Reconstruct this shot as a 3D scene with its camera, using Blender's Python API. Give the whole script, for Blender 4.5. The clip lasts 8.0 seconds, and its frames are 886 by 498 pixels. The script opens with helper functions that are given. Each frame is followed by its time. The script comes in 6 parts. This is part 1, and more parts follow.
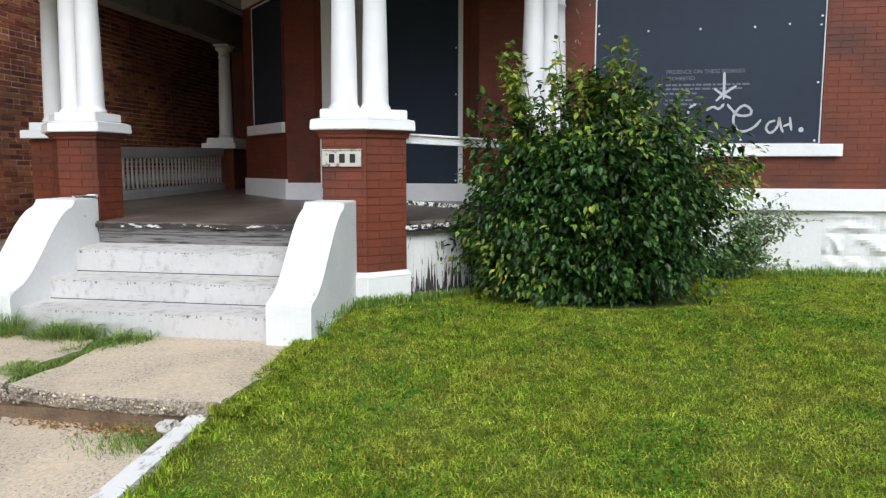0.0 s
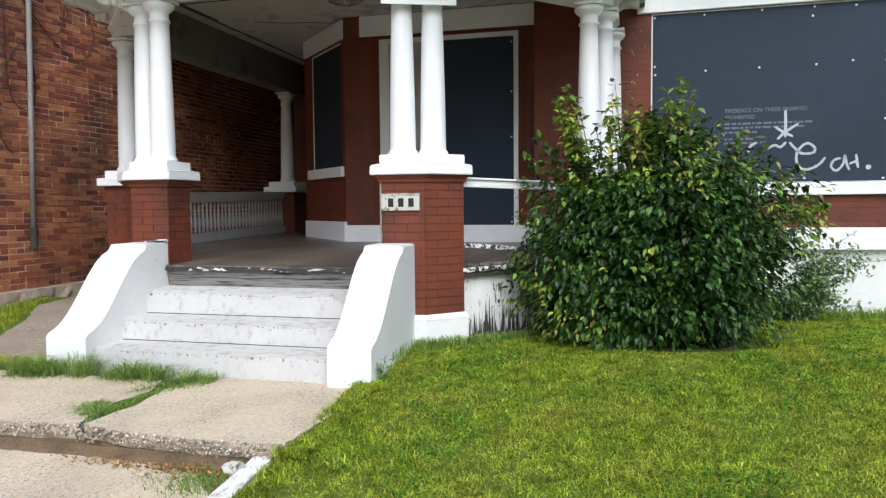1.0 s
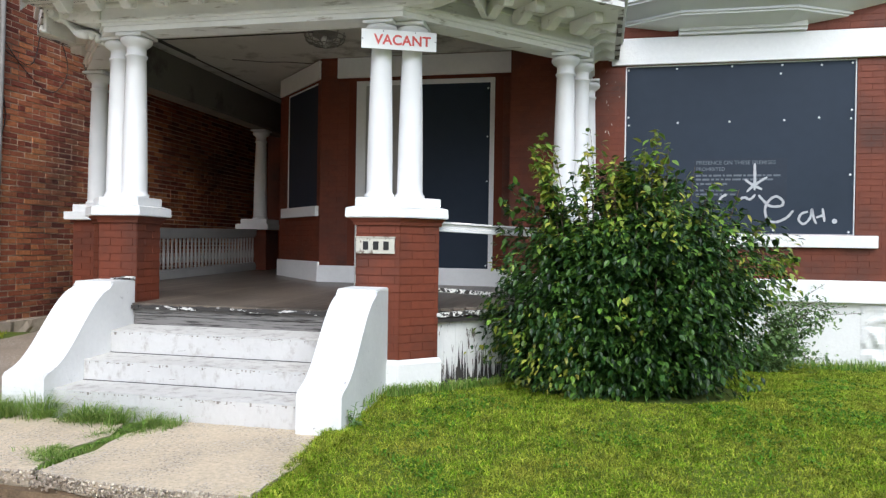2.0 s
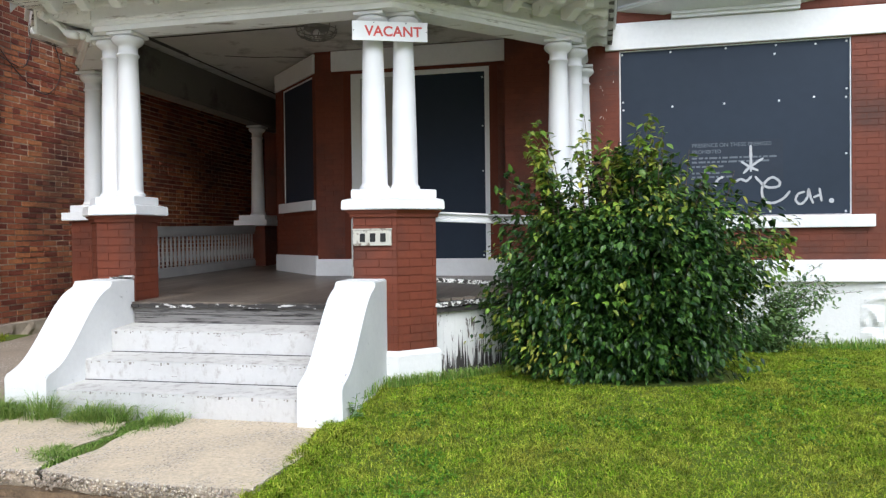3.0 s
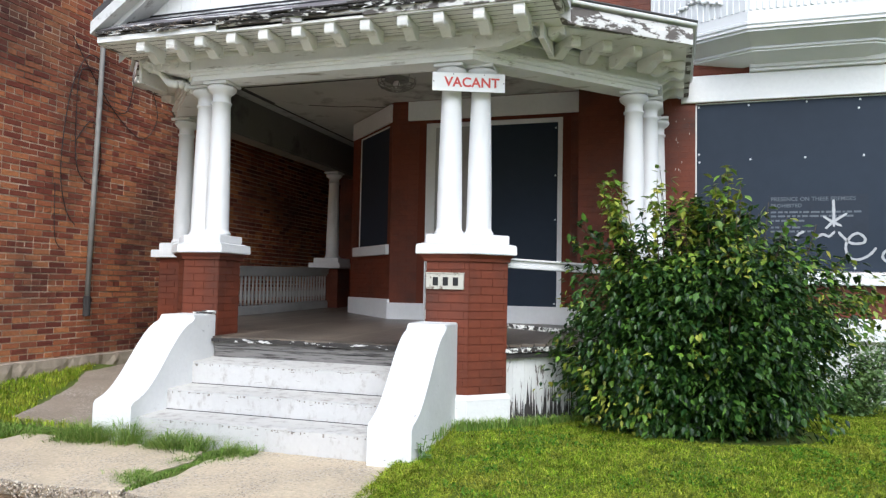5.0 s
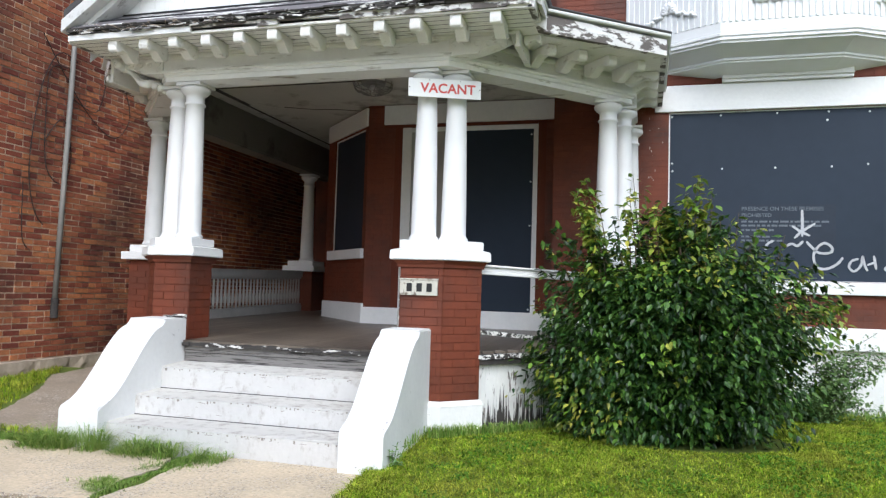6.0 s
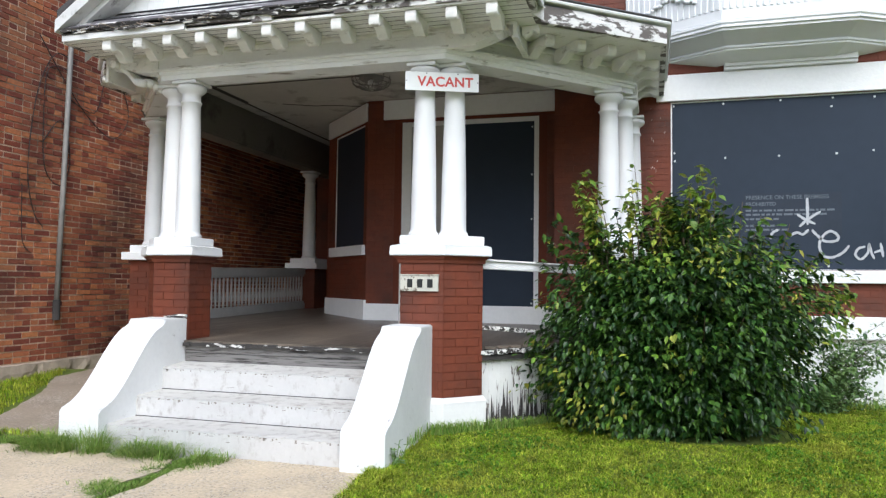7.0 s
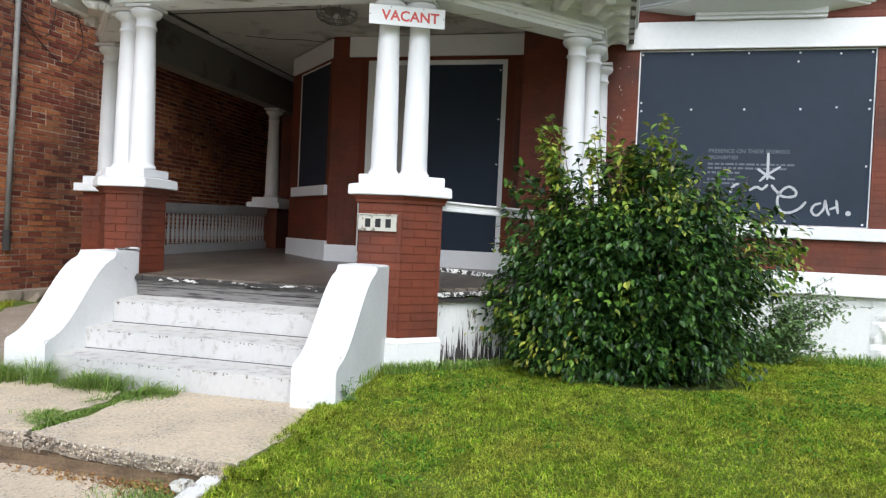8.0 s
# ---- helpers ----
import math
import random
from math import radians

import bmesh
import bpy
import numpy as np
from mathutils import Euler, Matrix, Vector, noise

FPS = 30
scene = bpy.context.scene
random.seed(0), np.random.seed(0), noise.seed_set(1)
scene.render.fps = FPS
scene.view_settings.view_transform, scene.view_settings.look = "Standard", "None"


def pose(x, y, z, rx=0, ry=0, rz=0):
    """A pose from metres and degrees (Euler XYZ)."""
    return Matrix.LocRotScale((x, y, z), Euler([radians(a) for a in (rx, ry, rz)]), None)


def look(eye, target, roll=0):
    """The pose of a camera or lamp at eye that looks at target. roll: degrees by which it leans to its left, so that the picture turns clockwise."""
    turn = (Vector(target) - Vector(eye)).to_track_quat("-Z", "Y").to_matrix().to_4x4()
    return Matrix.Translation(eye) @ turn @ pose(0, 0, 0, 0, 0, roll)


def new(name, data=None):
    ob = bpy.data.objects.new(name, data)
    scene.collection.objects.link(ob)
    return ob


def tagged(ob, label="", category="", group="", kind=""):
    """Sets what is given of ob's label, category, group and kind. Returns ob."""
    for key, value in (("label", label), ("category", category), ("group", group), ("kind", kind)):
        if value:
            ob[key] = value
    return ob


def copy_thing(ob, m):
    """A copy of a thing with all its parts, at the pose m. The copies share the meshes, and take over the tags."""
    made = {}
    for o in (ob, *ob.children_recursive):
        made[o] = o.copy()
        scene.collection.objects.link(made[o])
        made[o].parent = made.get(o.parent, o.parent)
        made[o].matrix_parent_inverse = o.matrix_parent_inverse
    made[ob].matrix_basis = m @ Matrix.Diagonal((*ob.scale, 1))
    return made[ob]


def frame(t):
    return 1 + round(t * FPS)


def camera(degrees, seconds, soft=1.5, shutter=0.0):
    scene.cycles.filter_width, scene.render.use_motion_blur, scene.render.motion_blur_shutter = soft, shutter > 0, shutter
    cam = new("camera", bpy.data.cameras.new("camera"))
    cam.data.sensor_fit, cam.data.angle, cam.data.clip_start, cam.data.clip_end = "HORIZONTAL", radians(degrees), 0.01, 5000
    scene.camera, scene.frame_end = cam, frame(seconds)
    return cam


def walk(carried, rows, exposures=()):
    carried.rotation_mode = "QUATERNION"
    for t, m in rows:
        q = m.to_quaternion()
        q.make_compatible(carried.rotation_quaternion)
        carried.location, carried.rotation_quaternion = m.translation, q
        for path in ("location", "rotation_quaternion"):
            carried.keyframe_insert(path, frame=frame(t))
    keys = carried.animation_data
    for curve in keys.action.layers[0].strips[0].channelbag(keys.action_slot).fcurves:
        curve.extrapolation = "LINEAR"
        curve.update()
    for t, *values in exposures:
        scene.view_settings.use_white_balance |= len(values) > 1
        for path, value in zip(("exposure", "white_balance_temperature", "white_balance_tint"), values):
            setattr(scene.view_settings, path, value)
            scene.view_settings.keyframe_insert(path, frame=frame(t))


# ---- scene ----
cam = camera(63.3, 8.0, soft=1.3)
PATH = [
    (0, (1.9, -4.182, 1.093), (1.543, -2.227, 0.87), 0.1),
    (0.5, (1.885, -4.223, 1.126), (1.499, -2.27, 0.939), -0.0),
    (1, (1.883, -4.223, 1.127), (1.377, -2.291, 1.011), -0.5),
    (1.5, (1.912, -4.171, 1.154), (1.474, -2.22, 1.131), 0.3),
    (1.7, (1.839, -4.191, 1.161), (1.407, -2.238, 1.153), 1.2),
    (2.8, (1.873, -4.197, 1.175), (1.454, -2.242, 1.158), -0.6),
    (3, (1.877, -4.195, 1.157), (1.446, -2.242, 1.126), -0.7),
    (3.5, (1.873, -4.229, 1.131), (1.441, -2.277, 1.063), -1.2),
    (4, (1.862, -4.243, 1.16), (1.229, -2.346, 1.147), -0.4),
    (4.3, (1.855, -4.25, 1.14), (1.167, -2.372, 1.168), 1.8),
    (4.5, (1.841, -4.272, 1.114), (1.261, -2.358, 1.151), 0.1),
    (4.7, (1.847, -4.288, 1.116), (1.234, -2.385, 1.18), 1.1),
    (5.8, (1.857, -4.228, 1.145), (1.29, -2.315, 1.288), 1.2),
    (6, (1.864, -4.272, 1.15), (1.319, -2.351, 1.264), 1.7),
    (6.5, (1.88, -4.227, 1.14), (1.295, -2.318, 1.245), 1.3),
    (7, (1.885, -4.207, 1.157), (1.326, -2.289, 1.256), 0.7),
    (7.5, (1.925, -4.197, 1.118), (1.433, -2.259, 1.149), 1.6),
    (8, (1.95, -4.14, 1.106), (1.477, -2.197, 1.064), 2.6),
]
walk(cam, [(t, look(eye, target, roll)) for t, eye, target, roll in PATH], exposures=[(0.0, 0.20, 5700, 7), (0.5, 0.32, 5680, 7), (1.5, 0.37, 5630, 7), (6.0, 0.42, 5580, 7), (8.0, 0.36, 5630, 7)])

# ---- light: an overcast day ----
world = bpy.data.worlds.new("world")
scene.world = world
world.use_nodes = True
wn = world.node_tree
sky = wn.nodes.new("ShaderNodeTexSky")
sky.sky_type = 'NISHITA'
sky.sun_disc = False
sky.sun_elevation = radians(45)
sky.sun_rotation = radians(160)
sky.dust_density = 4.0
sky.ozone_density = 0.6
wn.nodes["Background"].inputs[1].default_value = 0.138
wn.links.new(sky.outputs[0], wn.nodes["Background"].inputs[0])
sun = new("sun", bpy.data.lights.new("sun", 'SUN'))
sun.data.energy = 1.75
sun.data.angle = radians(55)
sun.data.color = (1.0, 0.975, 0.955)
sun.matrix_world = look((0.78, -2.12, 2.25), (0, 0, 0))


# ---- materials ----
def material(name, base, rough=0.7, metal=0.0, grain=(30, 0.15), stain=(2.0, 0.2), stain_color=None, bump=(60, 0.2), rnd=0.0, spec=0.4):
    """A surface with fine grain, broad stains, relief and a shift of tone from piece to piece."""
    m = bpy.data.materials.new(name)
    m.use_nodes = True
    t, L = m.node_tree.nodes, m.node_tree.links
    b = t["Principled BSDF"]
    co = t.new("ShaderNodeTexCoord")
    n1, n2, n3 = (t.new("ShaderNodeTexNoise") for _ in range(3))
    for n, s, d in ((n1, grain[0], 4), (n2, stain[0], 6), (n3, bump[0], 5)):
        n.inputs["Scale"].default_value, n.inputs["Detail"].default_value = s, d
        L.new(co.outputs["Object"], n.inputs["Vector"])
    dark = t.new("ShaderNodeMixRGB")
    dark.blend_type = 'MIX'
    dark.inputs[1].default_value = (*base, 1)
    dark.inputs[2].default_value = (*(stain_color or [c * 0.5 for c in base]), 1)
    ramp = t.new("ShaderNodeMapRange")
    ramp.inputs[1].default_value, ramp.inputs[2].default_value = 0.45, 0.75
    ramp.inputs[3].default_value, ramp.inputs[4].default_value = 0.0, min(1.0, stain[1] * 2)
    L.new(n2.outputs["Fac"], ramp.inputs[0])
    L.new(ramp.outputs[0], dark.inputs[0])
    hsv = t.new("ShaderNodeHueSaturation")
    val = t.new("ShaderNodeMath")
    val.operation = 'MULTIPLY_ADD'
    val.inputs[1].default_value, val.inputs[2].default_value = grain[1] * 2, 1 - grain[1]
    L.new(n1.outputs["Fac"], val.inputs[0])
    last = val.outputs[0]
    if rnd:
        info, geo = t.new("ShaderNodeObjectInfo"), t.new("ShaderNodeNewGeometry")
        add, fr, ma = (t.new("ShaderNodeMath") for _ in range(3))
        add.operation, fr.operation, ma.operation = 'ADD', 'FRACT', 'MULTIPLY_ADD'
        L.new(info.outputs["Random"], add.inputs[0])
        L.new(geo.outputs["Random Per Island"], add.inputs[1])
        L.new(add.outputs[0], fr.inputs[0])
        L.new(fr.outputs[0], ma.inputs[0])
        ma.inputs[1].default_value, ma.inputs[2].default_value = rnd * 2, 1 - rnd
        mu = t.new("ShaderNodeMath")
        mu.operation = 'MULTIPLY'
        L.new(last, mu.inputs[0])
        L.new(ma.outputs[0], mu.inputs[1])
        last = mu.outputs[0]
        if rnd > 0.3:
            hu = t.new("ShaderNodeMath")
            hu.operation = 'MULTIPLY_ADD'
            hu.inputs[1].default_value, hu.inputs[2].default_value = 0.028, 0.484
            L.new(fr.outputs[0], hu.inputs[0])
            L.new(hu.outputs[0], hsv.inputs["Hue"])
    L.new(last, hsv.inputs["Value"])
    L.new(dark.outputs[0], hsv.inputs["Color"])
    L.new(hsv.outputs[0], b.inputs["Base Color"])
    b.inputs["Roughness"].default_value, b.inputs["Metallic"].default_value = rough, metal
    b.inputs["Specular IOR Level"].default_value = spec
    if bump[1]:
        bp = t.new("ShaderNodeBump")
        bp.inputs["Strength"].default_value, bp.inputs["Distance"].default_value = bump[1], 0.01
        L.new(n3.outputs["Fac"], bp.inputs["Height"])
        L.new(bp.outputs[0], b.inputs["Normal"])
    return m


def flaking(name, paint, under, amount=0.55, scale=9.0, stretch=(1, 1, 1), rough=0.75, sharp=0.04):
    """Old paint that has come off in patches."""
    m = material(name, paint, rough, grain=(25, 0.06), stain=(1.6, 0.12), bump=(40, 0.25))
    t, L = m.node_tree.nodes, m.node_tree.links
    b = t["Principled BSDF"]
    co, mp, n = t.new("ShaderNodeTexCoord"), t.new("ShaderNodeMapping"), t.new("ShaderNodeTexNoise")
    mp.inputs["Scale"].default_value = stretch
    n.inputs["Scale"].default_value, n.inputs["Detail"].default_value, n.inputs["Roughness"].default_value = scale, 8, 0.65
    L.new(co.outputs["Object"], mp.inputs[0])
    L.new(mp.outputs[0], n.inputs["Vector"])
    r = t.new("ShaderNodeMapRange")
    r.inputs[1].default_value, r.inputs[2].default_value = amount, amount + sharp
    L.new(n.outputs["Fac"], r.inputs[0])
    mix = t.new("ShaderNodeMixRGB")
    src = b.inputs["Base Color"].links[0].from_socket
    L.new(src, mix.inputs[1])
    mix.inputs[2].default_value = (*under, 1)
    L.new(r.outputs[0], mix.inputs[0])
    L.new(mix.outputs[0], b.inputs["Base Color"])
    return m


def pebbled(name, base):
    """Worn concrete with pebbles showing."""
    m = material(name, base, 0.9, grain=(45, 0.35), stain=(1.6, 0.35), stain_color=[c * 0.62 for c in base], bump=(90, 0.6))
    t, L = m.node_tree.nodes, m.node_tree.links
    b = t["Principled BSDF"]
    co, v = t.new("ShaderNodeTexCoord"), t.new("ShaderNodeTexVoronoi")
    v.inputs["Scale"].default_value = 105
    L.new(co.outputs["Object"], v.inputs["Vector"])
    sep, mr, mx, nz = t.new("ShaderNodeSeparateColor"), t.new("ShaderNodeMapRange"), t.new("ShaderNodeMixRGB"), t.new("ShaderNodeTexNoise")
    L.new(v.outputs["Color"], sep.inputs[0])
    nz.inputs["Scale"].default_value = 3.0
    L.new(co.outputs["Object"], nz.inputs["Vector"])
    th = t.new("ShaderNodeMath")
    th.operation = 'MULTIPLY'
    L.new(sep.outputs[0], th.inputs[0])
    L.new(nz.outputs["Fac"], th.inputs[1])
    mr.inputs[1].default_value, mr.inputs[2].default_value, mr.inputs[4].default_value = 0.30, 0.50, 0.75
    L.new(th.outputs[0], mr.inputs[0])
    L.new(mr.outputs[0], mx.inputs[0])
    L.new(b.inputs["Base Color"].links[0].from_socket, mx.inputs[1])
    hs = t.new("ShaderNodeMixRGB")
    hs.inputs[1].default_value, hs.inputs[2].default_value = (0.16, 0.12, 0.09, 1), (0.62, 0.56, 0.47, 1)
    L.new(sep.outputs[1], hs.inputs[0])
    L.new(hs.outputs[0], mx.inputs[2])
    L.new(mx.outputs[0], b.inputs["Base Color"])
    return m


M = {}
M["white"] = flaking("white_paint", (0.80, 0.80, 0.79), (0.42, 0.41, 0.39), 0.70, 7, sharp=0.08)
M["concrete_white"] = flaking("painted_concrete", (0.73, 0.73, 0.71), (0.36, 0.35, 0.33), 0.645, 13, (1, 1, 1), 0.85, 0.08)
M["kerb"] = flaking("worn_kerb_paint", (0.72, 0.70, 0.65), (0.34, 0.30, 0.24), 0.52, 14, (1, 0.6, 1), 0.85, 0.10)
M["step"] = flaking("worn_step_paint", (0.57, 0.55, 0.51), (0.30, 0.27, 0.24), 0.50, 12, (1, 1, 1.3), 0.85, 0.22)
M["riser"] = flaking("dirty_riser_paint", (0.56, 0.55, 0.53), (0.34, 0.31, 0.28), 0.54, 10, (1.6, 1, 1.0), 0.85, 0.22)
M["column"] = material("column_paint", (0.76, 0.76, 0.755), 0.6, grain=(12, 0.06), stain=(6, 0.12), stain_color=(0.55, 0.53, 0.49), bump=(30, 0.05))
M["cream"] = flaking("cream_paint", (0.80, 0.79, 0.75), (0.30, 0.26, 0.21), 0.575, 8, (0.8, 1.4, 1.4), 0.8, 0.14)
M["entablature"] = flaking("weathered_beam_paint", (0.82, 0.82, 0.80), (0.30, 0.27, 0.23), 0.585, 6, (0.35, 1.0, 2.6), 0.75, 0.10)
M["brick_red"] = material("red_painted_brick", (0.15, 0.036, 0.015), 0.62, grain=(25, 0.2), stain=(2.0, 0.5), stain_color=(0.055, 0.024, 0.016), bump=(70, 0.25), rnd=0.065)
M["brick_joint"] = material("red_painted_joint", (0.132, 0.032, 0.0142), 0.85, bump=(90, 0.3))
M["brick_old"] = material("old_brick", (0.33, 0.108, 0.049), 0.85, grain=(26, 0.45), stain=(1.0, 0.42), stain_color=(0.055, 0.033, 0.028), bump=(45, 0.9), rnd=0.50)
M["mortar"] = material("lime_mortar", (0.62, 0.49, 0.36), 0.95, grain=(18, 0.45), stain=(1.1, 0.48), stain_color=(0.055, 0.04, 0.032), bump=(80, 0.5))
M["stone_found"] = material("foundation_stone", (0.42, 0.345, 0.265), 0.9, grain=(20, 0.25), stain=(3, 0.35), bump=(18, 0.7))
M["board"] = material("blue_grey_board", (0.022, 0.032, 0.050), 0.7, grain=(8, 0.10), stain=(0.8, 0.12), bump=(14, 0.05), spec=0.3)
M["dark_wood"] = material("dark_weathered_wood", (0.05, 0.045, 0.042), 0.8, grain=(30, 0.3), stain=(4, 0.3), bump=(50, 0.5))
M["grey_wood"] = flaking("grey_weathered_wood", (0.19, 0.18, 0.17), (0.04, 0.036, 0.034), 0.50, 7, (0.5, 9, 9), 0.85, 0.10)
M["floor_wood"] = material("grey_brown_floorboard", (0.150, 0.122, 0.095), 0.34, grain=(18, 0.25), stain=(1.6, 0.45), stain_color=(0.05, 0.043, 0.037), bump=(40, 0.3), rnd=0.28)
M["peel_edge"] = flaking("peeling_edge", (0.72, 0.71, 0.68), (0.045, 0.04, 0.036), 0.46, 12, (1, 3, 3), 0.85, 0.03)
M["peel_dark"] = flaking("mostly_bare_edge", (0.62, 0.61, 0.58), (0.04, 0.036, 0.033), 0.40, 9, (1, 3, 3), 0.85, 0.04)
M["peel_fascia"] = flaking("peeling_fascia", (0.70, 0.69, 0.67), (0.13, 0.115, 0.105), 0.495, 5, (1, 1, 2.5), 0.85, 0.04)
M["peel_pent"] = flaking("flaking_ledge_paint", (0.15, 0.14, 0.148), (0.68, 0.67, 0.65), 0.545, 6, (0.45, 2.2, 2.2), 0.8, 0.02)
M["rake"] = flaking("weathered_rake_paint", (0.62, 0.62, 0.61), (0.26, 0.25, 0.24), 0.56, 5, (1.2, 3, 1.2), 0.8, 0.12)
M["peel_skirt"] = flaking("peeling_skirt", (0.74, 0.74, 0.72), (0.16, 0.14, 0.125), 0.57, 9, (2.5, 2.5, 0.6), 0.85, 0.03)
M["ceiling"] = flaking("porch_ceiling_paint", (0.58, 0.57, 0.53), (0.20, 0.18, 0.15), 0.54, 2.2, sharp=0.17)
# stained beam paint, its base also darkened for the shade inside the porch
M["stained_shaded_beam"] = flaking("stained_shaded_beam_paint", (0.17, 0.16, 0.14), (0.03, 0.027, 0.024), 0.53, 1.7, sharp=0.16)
M["shingle"] = material("roof_shingle", (0.075, 0.072, 0.072), 0.9, grain=(60, 0.3), stain=(2, 0.3), bump=(120, 0.7))
M["siding"] = material("white_metal_siding", (0.78, 0.79, 0.79), 0.45, grain=(12, 0.04), stain=(1.5, 0.06), bump=(20, 0.06))
M["soil"] = material("soil_and_thatch", (0.095, 0.135, 0.012), 0.95, grain=(30, 0.4), stain=(3, 0.3), stain_color=(0.13, 0.12, 0.03), bump=(50, 0.8))
M["dirt"] = material("bare_dirt", (0.19, 0.13, 0.075), 0.95, grain=(60, 0.5), stain=(5, 0.4), bump=(60, 0.9))
M["walk"] = pebbled("worn_aggregate_concrete", (0.60, 0.495, 0.345))
M["walk_break"] = pebbled("broken_concrete", (0.44, 0.37, 0.275))
M["pebble"] = material("river_pebble", (0.46, 0.40, 0.32), 0.7, grain=(40, 0.2), stain=(30, 0.3), bump=(60, 0.1), rnd=0.55)
M["path"] = pebbled("dirty_path_concrete", (0.30, 0.245, 0.185))
M["galv"] = material("grey_pipe", (0.28, 0.27, 0.25), 0.6, 0.2, grain=(15, 0.15), stain=(3, 0.25), bump=(30, 0.1))
M["cable"] = material("dark_cable", (0.03, 0.022, 0.02), 0.6, bump=(30, 0))
M["sign"] = material("sign_white", (0.80, 0.80, 0.79), 0.4, grain=(8, 0.03), stain=(3, 0.05), bump=(10, 0))
M["sign_red"] = material("sign_red", (0.55, 0.05, 0.035), 0.4, grain=(40, 0.08), bump=(10, 0))
M["plate"] = flaking("peeling_plate", (0.52, 0.50, 0.43), (0.16, 0.13, 0.10), 0.55, 26, sharp=0.05)
M["black"] = material("black_paint", (0.015, 0.015, 0.015), 0.5, bump=(30, 0))
M["spray"] = material("white_spray_paint", (0.45, 0.46, 0.48), 0.6, grain=(60, 0.3), bump=(30, 0))
M["stencil"] = material("faded_stencil", (0.115, 0.132, 0.155), 0.6, grain=(90, 0.4), bump=(30, 0))
M["stencil_dark"] = material("stencil_panel", (0.018, 0.026, 0.042), 0.7, bump=(30, 0))
M["screw"] = material("screw_washer", (0.62, 0.63, 0.63), 0.4, 0.2, bump=(30, 0))
M["bark"] = material("shrub_bark", (0.10, 0.07, 0.045), 0.9, grain=(40, 0.3), bump=(80, 0.5))
M["stone_dark"] = material("dirt_line", (0.27, 0.245, 0.215), 0.9, bump=(30, 0))
# white paint greyed for the dim porch: shade put into the colour
M["shaded_white"] = material("shaded_white_paint", (0.41, 0.40, 0.38), 0.7, grain=(25, 0.08), stain=(3, 0.2), bump=(30, 0.1))
M["litter"] = material("dry_litter", (0.28, 0.15, 0.05), 0.9, rnd=0.4, bump=(30, 0))
M["asphalt"] = material("street", (0.20, 0.20, 0.19), 0.9, grain=(60, 0.3), bump=(90, 0.5))


def leaf_material(name, base, alt, rough=0.42, spread=0.35, patch=None):
    m = bpy.data.materials.new(name)
    m.use_nodes = True
    t, L = m.node_tree.nodes, m.node_tree.links
    b = t["Principled BSDF"]
    geo = t.new("ShaderNodeNewGeometry")
    mix, hsv, ma = t.new("ShaderNodeMixRGB"), t.new("ShaderNodeHueSaturation"), t.new("ShaderNodeMath")
    pw = t.new("ShaderNodeMath")
    pw.operation = 'POWER'
    pw.inputs[1].default_value = 2.2
    mix.inputs[1].default_value, mix.inputs[2].default_value = (*base, 1), (*alt, 1)
    L.new(geo.outputs["Random Per Island"], pw.inputs[0])
    L.new(pw.outputs[0], mix.inputs[0])
    w = t.new("ShaderNodeTexWhiteNoise")
    w.noise_dimensions = '1D'
    L.new(geo.outputs["Random Per Island"], w.inputs["W"])
    ma.operation = 'MULTIPLY_ADD'
    ma.inputs[1].default_value, ma.inputs[2].default_value = spread * 2, 1 - spread
    L.new(w.outputs["Value"], ma.inputs[0])
    L.new(ma.outputs[0], hsv.inputs["Value"])
    src = mix.outputs[0]
    if patch:
        co, nz, mr, mp = t.new("ShaderNodeTexCoord"), t.new("ShaderNodeTexNoise"), t.new("ShaderNodeMapRange"), t.new("ShaderNodeMixRGB")
        nz.inputs["Scale"].default_value, nz.inputs["Detail"].default_value = 1.9, 5
        L.new(co.outputs["Object"], nz.inputs["Vector"])
        mr.inputs[1].default_value, mr.inputs[2].default_value, mr.inputs[4].default_value = 0.46, 0.76, 0.65
        L.new(nz.outputs["Fac"], mr.inputs[0])
        L.new(mr.outputs[0], mp.inputs[0])
        L.new(src, mp.inputs[1])
        mp.inputs[2].default_value = (*patch, 1)
        n2, m2, mv = t.new("ShaderNodeTexNoise"), t.new("ShaderNodeMapRange"), t.new("ShaderNodeMath")
        n2.inputs["Scale"].default_value, n2.inputs["Detail"].default_value = 9.0, 4
        L.new(co.outputs["Object"], n2.inputs["Vector"])
        m2.inputs[1].default_value, m2.inputs[2].default_value, m2.inputs[3].default_value, m2.inputs[4].default_value = 0.32, 0.68, 0.62, 1.35
        L.new(n2.outputs["Fac"], m2.inputs[0])
        mv.operation = 'MULTIPLY'
        L.new(m2.outputs[0], mv.inputs[0])
        L.new(ma.outputs[0], mv.inputs[1])
        L.new(mv.outputs[0], hsv.inputs["Value"])
        src = mp.outputs[0]
    L.new(src, hsv.inputs["Color"])
    L.new(hsv.outputs[0], b.inputs["Base Color"])
    b.inputs["Roughness"].default_value = rough
    b.inputs["Specular IOR Level"].default_value = 0.12 if rough > 0.55 else 0.4
    tr = t.new("ShaderNodeBsdfTranslucent")
    L.new(hsv.outputs[0], tr.inputs["Color"])
    ad = t.new("ShaderNodeMixShader")
    ad.inputs[0].default_value = 0.16
    L.new(b.outputs[0], ad.inputs[1])
    L.new(tr.outputs[0], ad.inputs[2])
    L.new(ad.outputs[0], t["Material Output"].inputs["Surface"])
    return m


